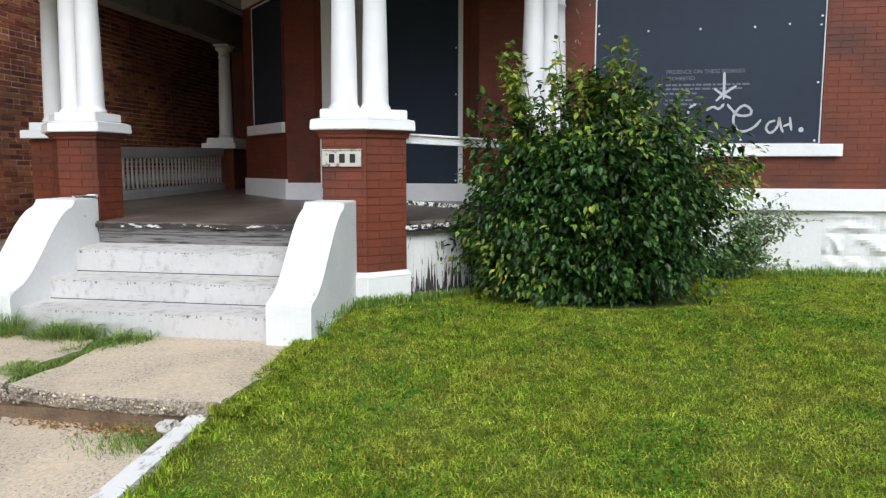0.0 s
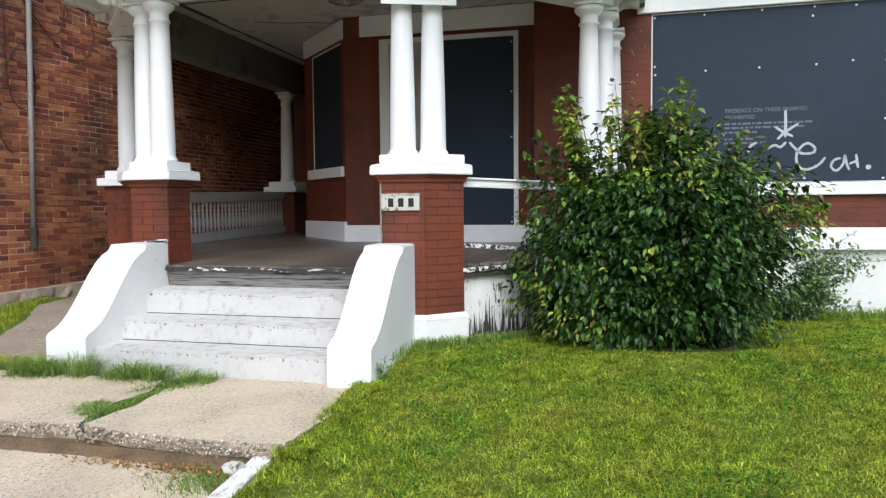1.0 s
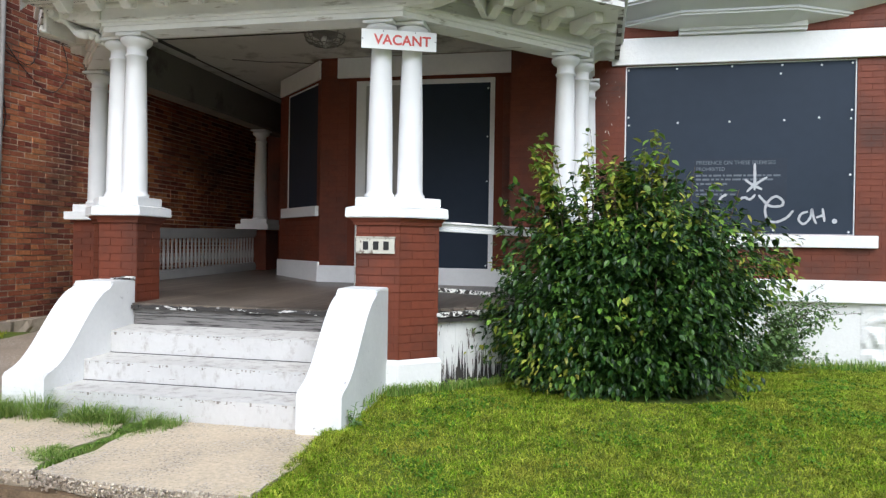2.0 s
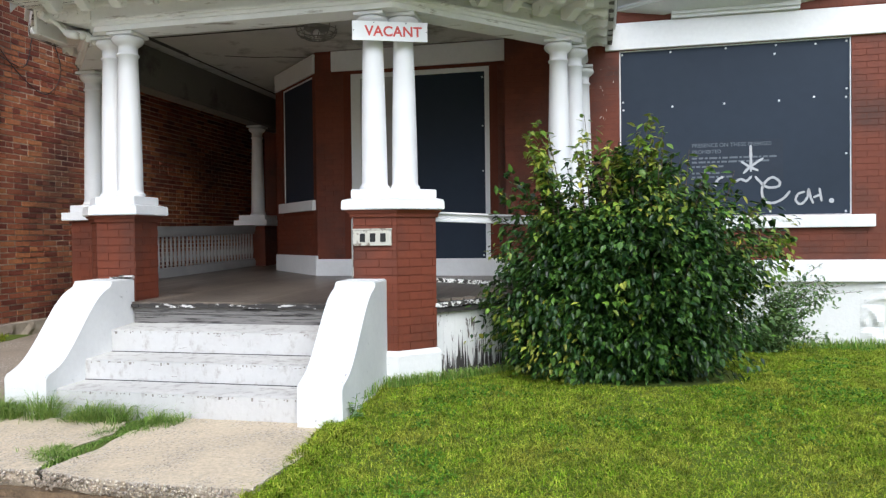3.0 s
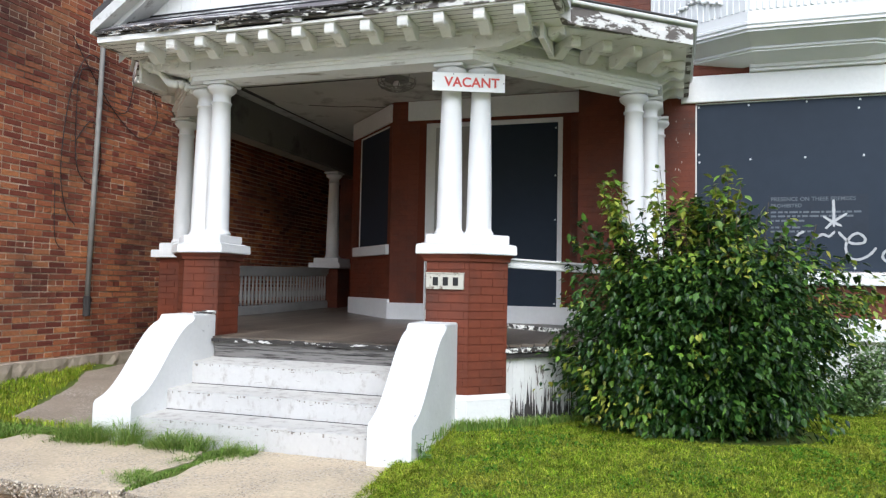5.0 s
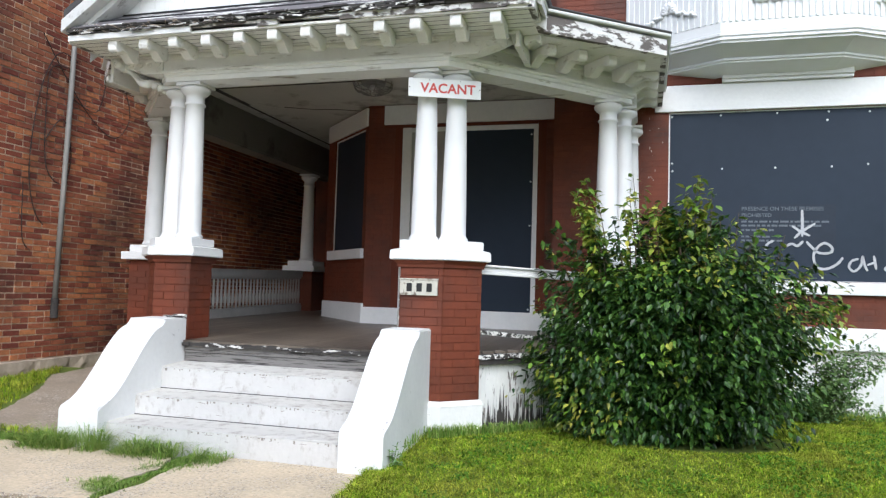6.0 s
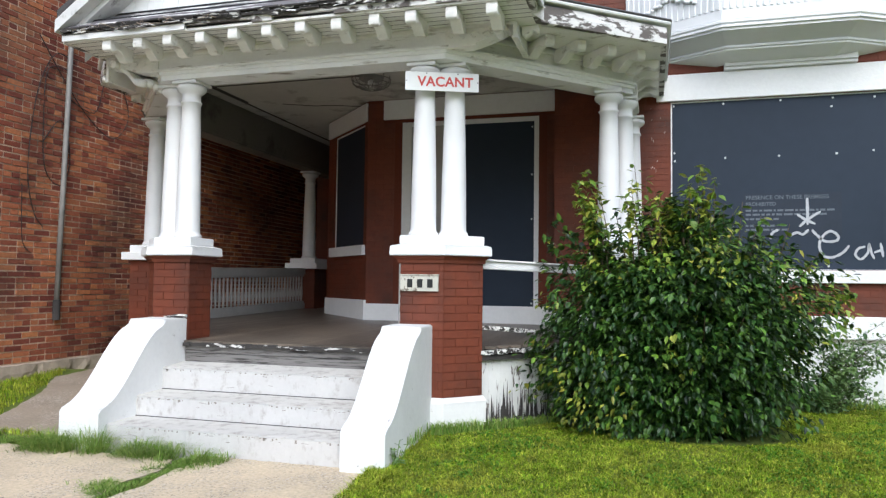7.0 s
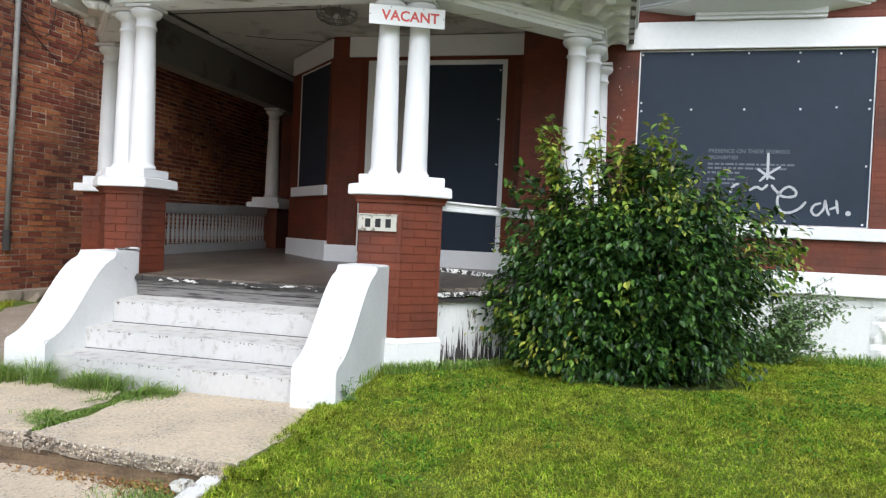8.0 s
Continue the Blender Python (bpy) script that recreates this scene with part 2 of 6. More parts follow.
M["leaf"] = leaf_material("shrub_leaf", (0.012, 0.040, 0.006), (0.088, 0.175, 0.022), 0.40, 0.6)
M["leaf_young"] = leaf_material("young_leaf", (0.13, 0.23, 0.022), (0.38, 0.36, 0.05))
M["leaf_small"] = leaf_material("small_leaf", (0.11, 0.19, 0.06), (0.20, 0.29, 0.10))
M["grass"] = leaf_material("grass_blade", (0.160, 0.274, 0.007), (0.43, 0.43, 0.06), 0.75, 0.52, (0.40, 0.365, 0.05))
M["clover"] = leaf_material("clover_leaf", (0.075, 0.19, 0.012), (0.16, 0.28, 0.03), 0.6, 0.4)
M["weed"] = leaf_material("weed_blade", (0.15, 0.27, 0.04), (0.33, 0.38, 0.11), 0.6)


# ---- mesh helpers ----
def mesh_of(name, bm, mat, smooth=False):
    me = bpy.data.meshes.new(name)
    bmesh.ops.recalc_face_normals(bm, faces=bm.faces[:])
    bm.to_mesh(me)
    bm.free()
    for m in mat if isinstance(mat, (list, tuple)) else [mat]:
        me.materials.append(m)
    if smooth:
        me.shade_smooth()
    return me


def part(name, bm, mat, parent=None, label="", smooth=False):
    """One mesh object, under a thing or a part."""
    ob = new(name, mesh_of(name, bm, mat, smooth))
    ob.parent = parent
    if label:
        ob["label"] = label
    return ob


def data_part(name, verts, faces, mat, parent=None, smooth=False):
    me = bpy.data.meshes.new(name)
    me.from_pydata(verts, [], faces)
    me.materials.append(mat)
    if smooth:
        me.shade_smooth()
    ob = new(name, me)
    ob.parent = parent
    return ob


def thing(name, label, category, at=(0, 0, 0), group="", kind=""):
    ob = new(name)
    ob.location = at
    ob.empty_display_size = 0.1
    return tagged(ob, label, category, group, kind)


def box(bm, x0, x1, y0, y1, z0, z1, m=None, bevel=0.0):
    c = Matrix.Translation(((x0 + x1) / 2, (y0 + y1) / 2, (z0 + z1) / 2)) @ Matrix.Diagonal((x1 - x0, y1 - y0, z1 - z0, 1))
    vs = bmesh.ops.create_cube(bm, size=1, matrix=(m or Matrix()) @ c)["verts"]
    if bevel:
        es = list({e for v in vs for e in v.link_edges})
        bmesh.ops.bevel(bm, geom=es, offset=bevel, segments=2, affect='EDGES', profile=0.5)
    return bm


def B():
    return bmesh.new()


def prism(bm, pts, z0, z1):
    """An upright prism on a plan outline. z0, z1: numbers or functions of x, y."""
    f0 = z0 if callable(z0) else (lambda x, y: z0)
    f1 = z1 if callable(z1) else (lambda x, y: z1)
    lo = [bm.verts.new((x, y, f0(x, y))) for x, y in pts]
    hi = [bm.verts.new((x, y, f1(x, y))) for x, y in pts]
    bm.faces.new(lo[::-1])
    bm.faces.new(hi)
    n = len(pts)
    for i in range(n):
        bm.faces.new((lo[i], lo[(i + 1) % n], hi[(i + 1) % n], hi[i]))
    return bm


def extrude_profile(bm, pts, m0, m1):
    """A profile (points in the local x, y plane) carried from the pose m0 to the pose m1."""
    a = [bm.verts.new(m0 @ Vector((x, y, 0))) for x, y in pts]
    b = [bm.verts.new(m1 @ Vector((x, y, 0))) for x, y in pts]
    n = len(pts)
    bm.faces.new(a[::-1])
    bm.faces.new(b)
    for i in range(n):
        bm.faces.new((a[i], a[(i + 1) % n], b[(i + 1) % n], b[i]))
    return bm


def lathe(bm, prof, seg=24, m=None):
    """A turned shape: prof is a list of (radius, z)."""
    m = m or Matrix()
    rings = []
    for r, z in prof:
        rings.append([bm.verts.new(m @ Vector((r * math.cos(6.28318 * k / seg), r * math.sin(6.28318 * k / seg), z))) for k in range(seg)])
    for a, b in zip(rings, rings[1:]):
        for k in range(seg):
            bm.faces.new((a[k], a[(k + 1) % seg], b[(k + 1) % seg], b[k]))
    bm.faces.new(rings[0][::-1])
    bm.faces.new(rings[-1])
    return bm


def tube(bm, pts, r, seg=8):
    """A round tube along a line of points."""
    pts = [Vector(p) for p in pts]
    rings = []
    for i, p in enumerate(pts):
        d = (pts[min(i + 1, len(pts) - 1)] - pts[max(i - 1, 0)]).normalized()
        q = d.to_track_quat('Z', 'Y').to_matrix()
        rr = r(i / max(1, len(pts) - 1)) if callable(r) else r
        rings.append([bm.verts.new(p + q @ Vector((rr * math.cos(6.28318 * k / seg), rr * math.sin(6.28318 * k / seg), 0))) for k in range(seg)])
    for a, b in zip(rings, rings[1:]):
        for k in range(seg):
            bm.faces.new((a[k], a[(k + 1) % seg], b[(k + 1) % seg], b[k]))
    bm.faces.new(rings[0][::-1])
    bm.faces.new(rings[-1])
    return bm


def offset_line(pts, d):
    """The open plan line moved by d to its right-hand side, with mitred corners."""
    pts = [Vector(p) for p in pts]
    out = []
    for i, p in enumerate(pts):
        ns = []
        for a, b in ((i - 1, i), (i, i + 1)):
            if a >= 0 and b < len(pts):
                t = (pts[b] - pts[a]).normalized()
                ns.append(Vector((t.y, -t.x)))
        n = sum(ns, Vector((0, 0))).normalized()
        out.append(p + n * (d / n.dot(ns[0])))
    return out


def run(bm, line, prof):
    """A moulding: prof is a closed list of (outward, z), carried along the plan line with mitred corners."""
    rows = []
    for o, z in prof:
        rows.append([(p.x, p.y, z) for p in offset_line(line, o)])
    vs = [[bm.verts.new(c) for c in r] for r in rows]
    n = len(prof)
    for i in range(n):
        a, b = vs[i], vs[(i + 1) % n]
        for k in range(len(line) - 1):
            bm.faces.new((a[k], a[k + 1], b[k + 1], b[k]))
    bm.faces.new([v[0] for v in vs])
    bm.faces.new([v[-1] for v in vs][::-1])
    return bm


# ---- plan ----
FLOOR = lambda x, y: 0.672 + 0.022 * (y - 0.97)     # the porch floor falls towards the steps
S = math.sqrt(0.5)
XL, XR = -1.83, 0.035          # inner edges of the two front piers
PY = 0.97                      # face of the front piers
PW = 0.35                      # width of a pier's face
YW, YD = 3.43, 3.72            # window wall, door wall
LP_X = -3.20                   # line of the side railing
XN = -4.70                     # the neighbour's side wall
KINK = (-1.37, YD)             # where the door wall turns back


def lawn(x, y):
    """Height of the ground: it falls from the house to the street."""
    z = 0.09 if y > 1.0 else (0.09 - 0.085 * (1.0 - y) if y > -1.0 else (-0.08 + 0.125 * (y + 1.0) if y > -4.6 else -0.53))
    if x < 0.22:
        k = min(1.0, (0.22 - x) / 0.3)
        z -= 0.10 * k * (1 if y < 0.8 else max(0.0, 1 - (y - 0.8)))
    return z + 0.012 * noise.noise((x * 1.3, y * 1.3, 0))


# ground: one sheet to the horizon
bm = B()
xs = [-400, -60, -20, -9] + [-6 + 0.25 * k for k in range(57)] + [9, 20, 60, 400]
ys = [-400, -60, -20, -9] + [-6 + 0.25 * k for k in range(57)] + [9, 20, 60, 400]
grid = [[bm.verts.new((x, y, lawn(x, y) - 0.015)) for x in xs] for y in ys]
for j in range(len(ys) - 1):
    for i in range(len(xs) - 1):
        bm.faces.new((grid[j][i], grid[j][i + 1], grid[j + 1][i + 1], grid[j + 1][i]))
ground = tagged(part("ground", bm, M["soil"], smooth=True), "sloping lawn soil under short mown grass", "ground", kind="structure")


# pavement and street, behind the camera: unseen, added for neutral bounce light
bm = B()
for k in range(-14, 14):
    box(bm, k * 1.5 + 0.006, k * 1.5 + 1.494, -6.5, -4.95, -0.62, -0.515, bevel=0.006)
tagged(part("pavement", bm, M["walk"]), "unseen concrete pavement slabs, added to bounce light", "pavement", kind="structure")
bm = B()
box(bm, -60, 60, -6.68, -6.5, -0.8, -0.515, bevel=0.01)
tagged(part("street_kerb", bm, M["stone_found"]), "unseen concrete kerb along the added street", "kerb", kind="structure")
bm = B()
box(bm, -60, 60, -16, -6.68, -0.9, -0.50 - 0.03, bevel=0.0)
tagged(part("road", bm, M["asphalt"]), "unseen worn grey street surface, added to bounce light", "road", kind="structure")


def brick_face(origin, u, n, length, z0, z1, bl=0.205, bh=0.061, gap=0.006, depth=0.012, holes=(), cut=None, rough=0.0, row0=0, header_rows=0):
    """Boxes of a brick face: origin (x, y) at its start, u along it, n outwards; holes are (s0, s1, z0, z1). Returns a list of (verts, faces) boxes."""
    out = []
    rows = int(round((z1 - z0) / bh))
    rng = random.Random(5)
    for r in range(rows):
        za, zb = z0 + r * bh + gap / 2, z0 + (r + 1) * bh - gap / 2
        step = bl / 2 if header_rows and (r + row0) % header_rows == 0 else bl
        s = -step * (0.5 if (r + row0) % 2 else 0.0)
        while s < length - 0.001:
            a, b = max(0.0, s + gap / 2), min(length, s + step - gap / 2)
            s += step
            if b - a < 0.015:
                continue
            spans = [(a, b)]
            for h0, h1, g0, g1 in holes:
                if zb > g0 + 0.01 and za < g1 - 0.01:
                    spans = [q for p in spans for q in ((p[0], min(p[1], h0)), (max(p[0], h1), p[1])) if q[1] - q[0] > 0.015]
            for a2, b2 in spans:
                d = depth + rough * rng.uniform(-1, 1)
                j = [rough * 0.5 * rng.uniform(-1, 1) for _ in range(4)]
                vs = []
                for dd, inset in ((-0.01, 0.0), (d, 0.0015)):
                    for ss, zz, q in ((a2 + inset, za + inset, j[0]), (b2 - inset, za + inset, j[1]), (b2 - inset, zb - inset, j[2]), (a2 + inset, zb - inset, j[3])):
                        vs.append((origin[0] + u[0] * ss + n[0] * dd, origin[1] + u[1] * ss + n[1] * dd, zz + q))
                fs = [(4, 5, 6, 7), (0, 1, 5, 4), (1, 2, 6, 5), (2, 3, 7, 6), (3, 0, 4, 7)]
                out.append((vs, fs, (a2 + b2) / 2, (za + zb) / 2))
    return out


def join_bricks(boxes):
    V, F = [], []
    for vs, fs, _, _ in boxes:
        k = len(V)
        V += vs
        F += [tuple(i + k for i in f) for f in fs]
    return V, F


LATE = []      # brick faces that are laid at the end of the file


def lay(parent, boxes, mat, near=None, most=300):
    """Bricks: those within the stretch near(s, z) are pieces of their own, the rest one joined part."""
    LATE.append((parent, boxes, mat, near, most))


# ---- the vacant house ----
house = thing("house", "red painted brick house, boarded up and vacant", "house")
# window wall with its opening
WX0, WX1, WZ0, WZ1 = 2.07, 4.24, 1.34, 3.05
for x0, x1, z0, z1 in ((0.885, WX0, 0.90, 7.5), (WX1, 9.0, 0.90, 7.5), (WX0, WX1, 0.90, WZ0), (WX0, WX1, WZ1, 7.5)):
    wall_front = part("wall_front", box(B(), x0, x1, YW, YW + 0.29, z0, z1), M["brick_joint"], house)
lay(wall_front, brick_face((0.885, YW), (1, 0), (0, -1), 6.0, 0.905, 7.0, gap=0.003, depth=0.003,
                           holes=((WX0 - 0.885, WX1 - 0.885, WZ0 - 0.13, WZ1 + 0.27), (0.95, 9, WZ1, WZ1 + 0.27), (1.3, 6.1, 3.62, 9))),
    M["brick_red"], lambda s, z: 2.0 < s < 4.4 and z < 3.2)
# door wall, set back, and the wall that turns back beside it
DX0, DX1, DZ0, DZ1 = -0.94, 0.675, 0.90, 3.06
for x0, x1, z0, z1 in ((KINK[0], DX0, 0.3, 3.45), (DX1, 0.885, 0.3, 3.45), (DX0, DX1, 0.3, DZ0), (DX0, DX1, DZ1, 3.45)):
    wall_door = part("wall_door", box(B(), x0, x1, YD, YD + 0.3, z0, z1), M["brick_joint"], house)
lay(wall_door, brick_face((KINK[0], YD), (1, 0), (0, -1), 0.885 - KINK[0], 0.93, 3.3, gap=0.003, depth=0.003,
                          holes=((DX0 - KINK[0] - 0.09, DX1 - KINK[0] + 0.09, 0, 3.1), (0.2, 9, 3.1, 9))), M["brick_red"])
ANG = 1.36
turn = pose(KINK[0], KINK[1], 0, 0, 0, 135)
AW0, AW1, AZ0, AZ1 = 0.10, 1.10, 1.62, 3.08
for s0, s1, z0, z1 in ((0, AW0, 0.3, 3.45), (AW1, ANG, 0.3, 3.45), (AW0, AW1, 0.3, AZ0), (AW0, AW1, AZ1, 3.45)):
    wall_angled = part("wall_angled", box(B(), s0, s1, -0.25, 0.0, z0, z1, turn), M["brick_joint"], house)
lay(wall_angled, brick_face(KINK, (-S, S), (-S, -S), ANG, 0.97, 3.3, gap=0.003, depth=0.003,
                            holes=((AW0, AW1, AZ0 - 0.12, AZ1 + 0.22),)), M["brick_red"])
ex, ey = KINK[0] - ANG * S, KINK[1] + ANG * S
# upper boxes and the passage end are unseen, added to block skylight
for x0, x1, y0, y1, z0, z1 in ((ex, ex + 0.3, ey, 11.7, 0.3, 3.45), (8.7, 9.0, YW + 0.29, 12, 0.0, 7.5), (ex, 8.7, 11.71, 12, 0.0, 7.5),
                               (LP_X - 0.25, LP_X + 0.12, 6.6, 6.9, 0.0, 3.45), (LP_X + 0.12, ex - 0.01, 6.6, 6.9, 0.0, 0.6), (LP_X + 0.12, ex - 0.01, 6.6, 6.9, 3.0, 3.45), (LP_X - 0.25, LP_X + 0.05, 6.9, 12, 0.0, 3.45), (LP_X - 1.05, 0.884, YD + 0.01, 11.7, 3.46, 7.5),
                               (XN, LP_X - 0.26, 11.71, 12, -0.3, 7.5), (XN + 0.02, LP_X - 1.06, 3.3, 11.7, 4.4, 7.5), (XN + 0.02, LP_X - 1.06, YD + 0.6, 11.7, 3.46, 4.4), (LP_X - 1.05, -2.4, 3.3, YD, 4.4, 7.5)):
    part("wall_rear", box(B(), x0, x1, y0, y1, z0, z1), M["brick_red"], house)

bm = B()
box(bm, LP_X - 1.15, 9.15, YW - 0.35, 12.1, 7.5, 7.68, bevel=0.02)
box(bm, LP_X - 1.0, 9.0, YW - 0.2, 11.9, 7.68, 7.8, bevel=0.02)
part("roof", bm, M["shingle"], house, "flat dark roof with a plain cornice")

# foundation and water table
bm = B()
box(bm, 0.885, 9.0, YW - 0.05, YW + 0.3, 0.685, 0.90, bevel=0.008)
part("water_table", bm, M["white"], house, "white painted stone water table band")
bm = B()
box(bm, 0.885, 9.0, YW + 0.02, YW + 0.3, -0.2, 0.685)
part("foundation", bm, M["concrete_white"], house, "white painted foundation")
rng = random.Random(3)
for r in range(3):
    s = 4.31 - (0.25 if r == 1 else 0)
    while s < 8.8:
        L = rng.uniform(0.42, 0.62)
        a, b = max(s, 4.31), s + L
        s += L
        if b - a < 0.1:
            continue
        bm = B()
        z0, z1 = 0.03 + r * 0.218, 0.03 + r * 0.218 + 0.215
        n, k = 14, 8
        g = [[None] * (n + 1) for _ in range(k + 1)]
        for j in range(k + 1):
            for i in range(n + 1):
                fx, fz = i / n, j / k
                e = min(1, 4 * min(fx, 1 - fx) + 0.05) * min(1, 4 * min(fz, 1 - fz) + 0.05)
                d = 0.004 + 0.032 * e * max(0.1, 0.55 + 1.1 * noise.noise((a * 3 + fx * 4, r * 7 + fz * 2.5, 1)))
                g[j][i] = bm.verts.new((a + 0.002 + (b - a - 0.004) * fx, YW + 0.02 - d, z0 + (z1 - z0) * fz))
        for j in range(k):
            for i in range(n):
                bm.faces.new((g[j][i], g[j][i + 1], g[j + 1][i + 1], g[j + 1][i]))
        part("stone", bm, M["concrete_white"], house)

# flecks of old white paint left on the bricks beside the window
rng = random.Random(77)
for k in range(16):
    w, h = rng.uniform(0.0015, 0.004), rng.uniform(0.006, 0.03)
    x, z = rng.gauss(1.88, 0.07), rng.uniform(2.3, 3.0)
    if x < 2.03:
        part("paint_fleck", box(B(), x, x + w, YW - 0.0055, YW - 0.003, z, z + h), M["kerb"], house)

# lintels, sills, baseboard
bm = B()
box(bm, 1.93, 9.0, YW - 0.035, YW + 0.1, WZ1 + 0.003, WZ1 + 0.275, bevel=0.006)
part("lintel", bm, M["white"], house, "broad white painted stone lintel")
bm = B()
box(bm, WX0 - 0.19, WX1 + 0.19, YW - 0.06, YW + 0.12, WZ0 - 0.125, WZ0 - 0.005, bevel=0.006)
part("window_sill", bm, M["white"], house, "white painted stone sill")
bm = B()
box(bm, KINK[0] + 0.20, 0.885, YD - 0.03, YD + 0.1, 3.10, 3.33, bevel=0.005)
part("lintel", bm, M["white"], house, "white painted stone lintel")
bm = B()
box(bm, 0.02, AW1 + 0.22, -0.1, 0.03, AZ1 + 0.02, AZ1 + 0.24, turn, bevel=0.005)
part("lintel", bm, M["white"], house, "white painted stone lintel")
bm = B()
box(bm, AW0 - 0.06, AW1 + 0.08, -0.1, 0.05, AZ0 - 0.12, AZ0, turn, bevel=0.005)
part("window_sill", bm, M["white"], house, "white painted stone sill")
bm = B()
prism(bm, [KINK, (0.885, YD), (0.885, YD - 0.03), (KINK[0] - 0.012, YD - 0.03)], lambda x, y: FLOOR(x, y) - 0.02, lambda x, y: 0.925)
box(bm, 0.0, ANG, -0.05, 0.03, 0.6, 0.965, turn, bevel=0.004)
part("baseboard", bm, M["white"], house, "white painted base along the porch wall")

# ---- boarded openings ----
def boarded(name, w, h, m, label, frame_w=0.06, sheets=1):
    """A plywood sheet in a white frame: local x along the wall, -y outwards, z up, origin at the lower left."""
    t = thing(name, label, "boarded window", kind="structure")
    t.matrix_world = m
    p = part("board", box(B(), frame_w, w - frame_w, -0.012, 0.03, frame_w * 0.4, h - frame_w, bevel=0.002), M["board"], t, "blue-grey painted plywood")
    bm = B()
    for x0, x1, z0, z1 in ((0, frame_w, 0, h), (w - frame_w, w, 0, h), (frame_w, w - frame_w, h - frame_w, h), (frame_w, w - frame_w, 0, frame_w * 0.4)):
        box(bm, x0, x1, -0.02, 0.08, z0, z1, bevel=0.003)
    part("window_frame", bm, M["white"], t)
    return t


def screws(t, spots, y=-0.013):
    for x, z in spots:
        s = part("screw", lathe(B(), [(0.011, 0), (0.011, 0.002), (0.006, 0.004)], 10, pose(x, y, z, 90, 0, 0)), M["screw"], t)


win = boarded("boarded_window", WX1 - WX0, WZ1 - WZ0, pose(WX0, YW + 0.03, WZ0), "wide window boarded with blue-grey plywood, sprayed with white graffiti", 0.013)
door = boarded("boarded_door", DX1 - DX0, DZ1 - DZ0, pose(DX0, YD + 0.03, DZ0), "tall porch opening boarded with dark blue-grey plywood in a white frame", 0.055)
side_light = part("side_panel", box(B(), 0.05, 0.62, -0.018, -0.012, 0.03, DZ1 - DZ0 - 0.05, bevel=0.002), M["shaded_white"], door, "grey-white painted panel beside the board")
bm = B()
box(bm, 0.0, 0.115, -0.032, -0.02, 0.0, DZ1 - DZ0, bevel=0.004)
box(bm, 0.60, 0.645, -0.030, -0.012, 0.0, DZ1 - DZ0 - 0.055, bevel=0.003)
part("jamb", bm, M["white"], door, "white painted jamb")
angled = boarded("boarded_window", AW1 - AW0, AZ1 - AZ0, turn @ pose(AW1, -0.03, AZ0, 0, 0, 180), "narrow boarded window in the angled porch wall", 0.018)

# ---- neighbouring building ----
neighbour = thing("neighbour_building", "old unpainted red-brown brick side wall of the next building", "building")
# carried up out of view to keep skylight off the side passage
bm = B()
box(bm, XN - 6, XN - 0.004, -1.6, 14, 0.24, 10.5)
nwall = part("wall_side", bm, M["mortar"], neighbour)
lay(nwall, brick_face((XN, -1.6), (0, 1), (1, 0), 13.0, 0.25, 6.2, bl=0.215, bh=0.0665, gap=0.013, depth=0.004, rough=0.0045, header_rows=6),
    M["brick_old"], lambda s, z: 2.2 < s < 5.2 and 1.2 < z < 3.3)
bm = B()
box(bm, XN - 6, XN + 0.05, -1.62, 14, -0.3, 0.245, bevel=0.02)
part("foundation", bm, M["stone_found"], neighbour, "rough stone foundation course")
rng = random.Random(51)
yy = -1.6
while yy < 6.5:
    L = rng.uniform(0.35, 0.75)
    bm = B()
    g = [[bm.verts.new((XN + 0.055 + 0.03 * (0.6 + noise.noise((yy + i * 0.9, j * 1.3, 2))) * min(1, i, 8 - i, j + 0.3, 4.3 - j), yy + 0.006 + (L - 0.012) * i / 8, -0.1 + (0.335 + 0.015 * noise.noise((yy, i, 4))) * j / 4)) for i in range(9)] for j in range(5)]
    for j in range(4):
        for i in range(8):
            bm.faces.new((g[j][i], g[j][i + 1], g[j + 1][i + 1], g[j + 1][i]))
    bm.faces.new([g[4][i] for i in range(9)] + [bm.verts.new((XN, yy + L - 0.006, 0.24)), bm.verts.new((XN, yy + 0.006, 0.24))])
    part("stone", bm, M["stone_found"], neighbour)
    yy += L

# ---- porch ----
porch = thing("porch", "open front porch with white columns and brick piers", "porch", kind="structure")
# plan of the porch, along the middle of its beams: left rear, left pier, front piers, right pier
AX = (XL + XR) / 2
RP = (1.62, PY + 0.11 + 1.62 - 0.30)      # right pier
LP = (LP_X, 2.22)
CF = (XR + PW - 0.05, PY + 0.11)
LINE = [(LP[0], 6.6), LP, (2 * AX - CF[0], CF[1]), CF, RP, (RP[0], YW - 0.01)]
OUT = offset_line(LINE, 0.10)
# floor slab and boards
floor_line = [(p.x, p.y) for p in offset_line(LINE, 0.0)]
pts = [(KINK[0], YD)] + [(ex, ey), (ex, 6.6)] + floor_line[:1] + floor_line[1:5] + [(RP[0] + 0.08, YW), (0.885, YW), (0.885, YD)]
bm = B()
prism(bm, pts[::1], lambda x, y: FLOOR(x, y) - 0.06, lambda x, y: FLOOR(x, y) - 0.022)
part("floor_base", bm, M["dark_wood"], porch)


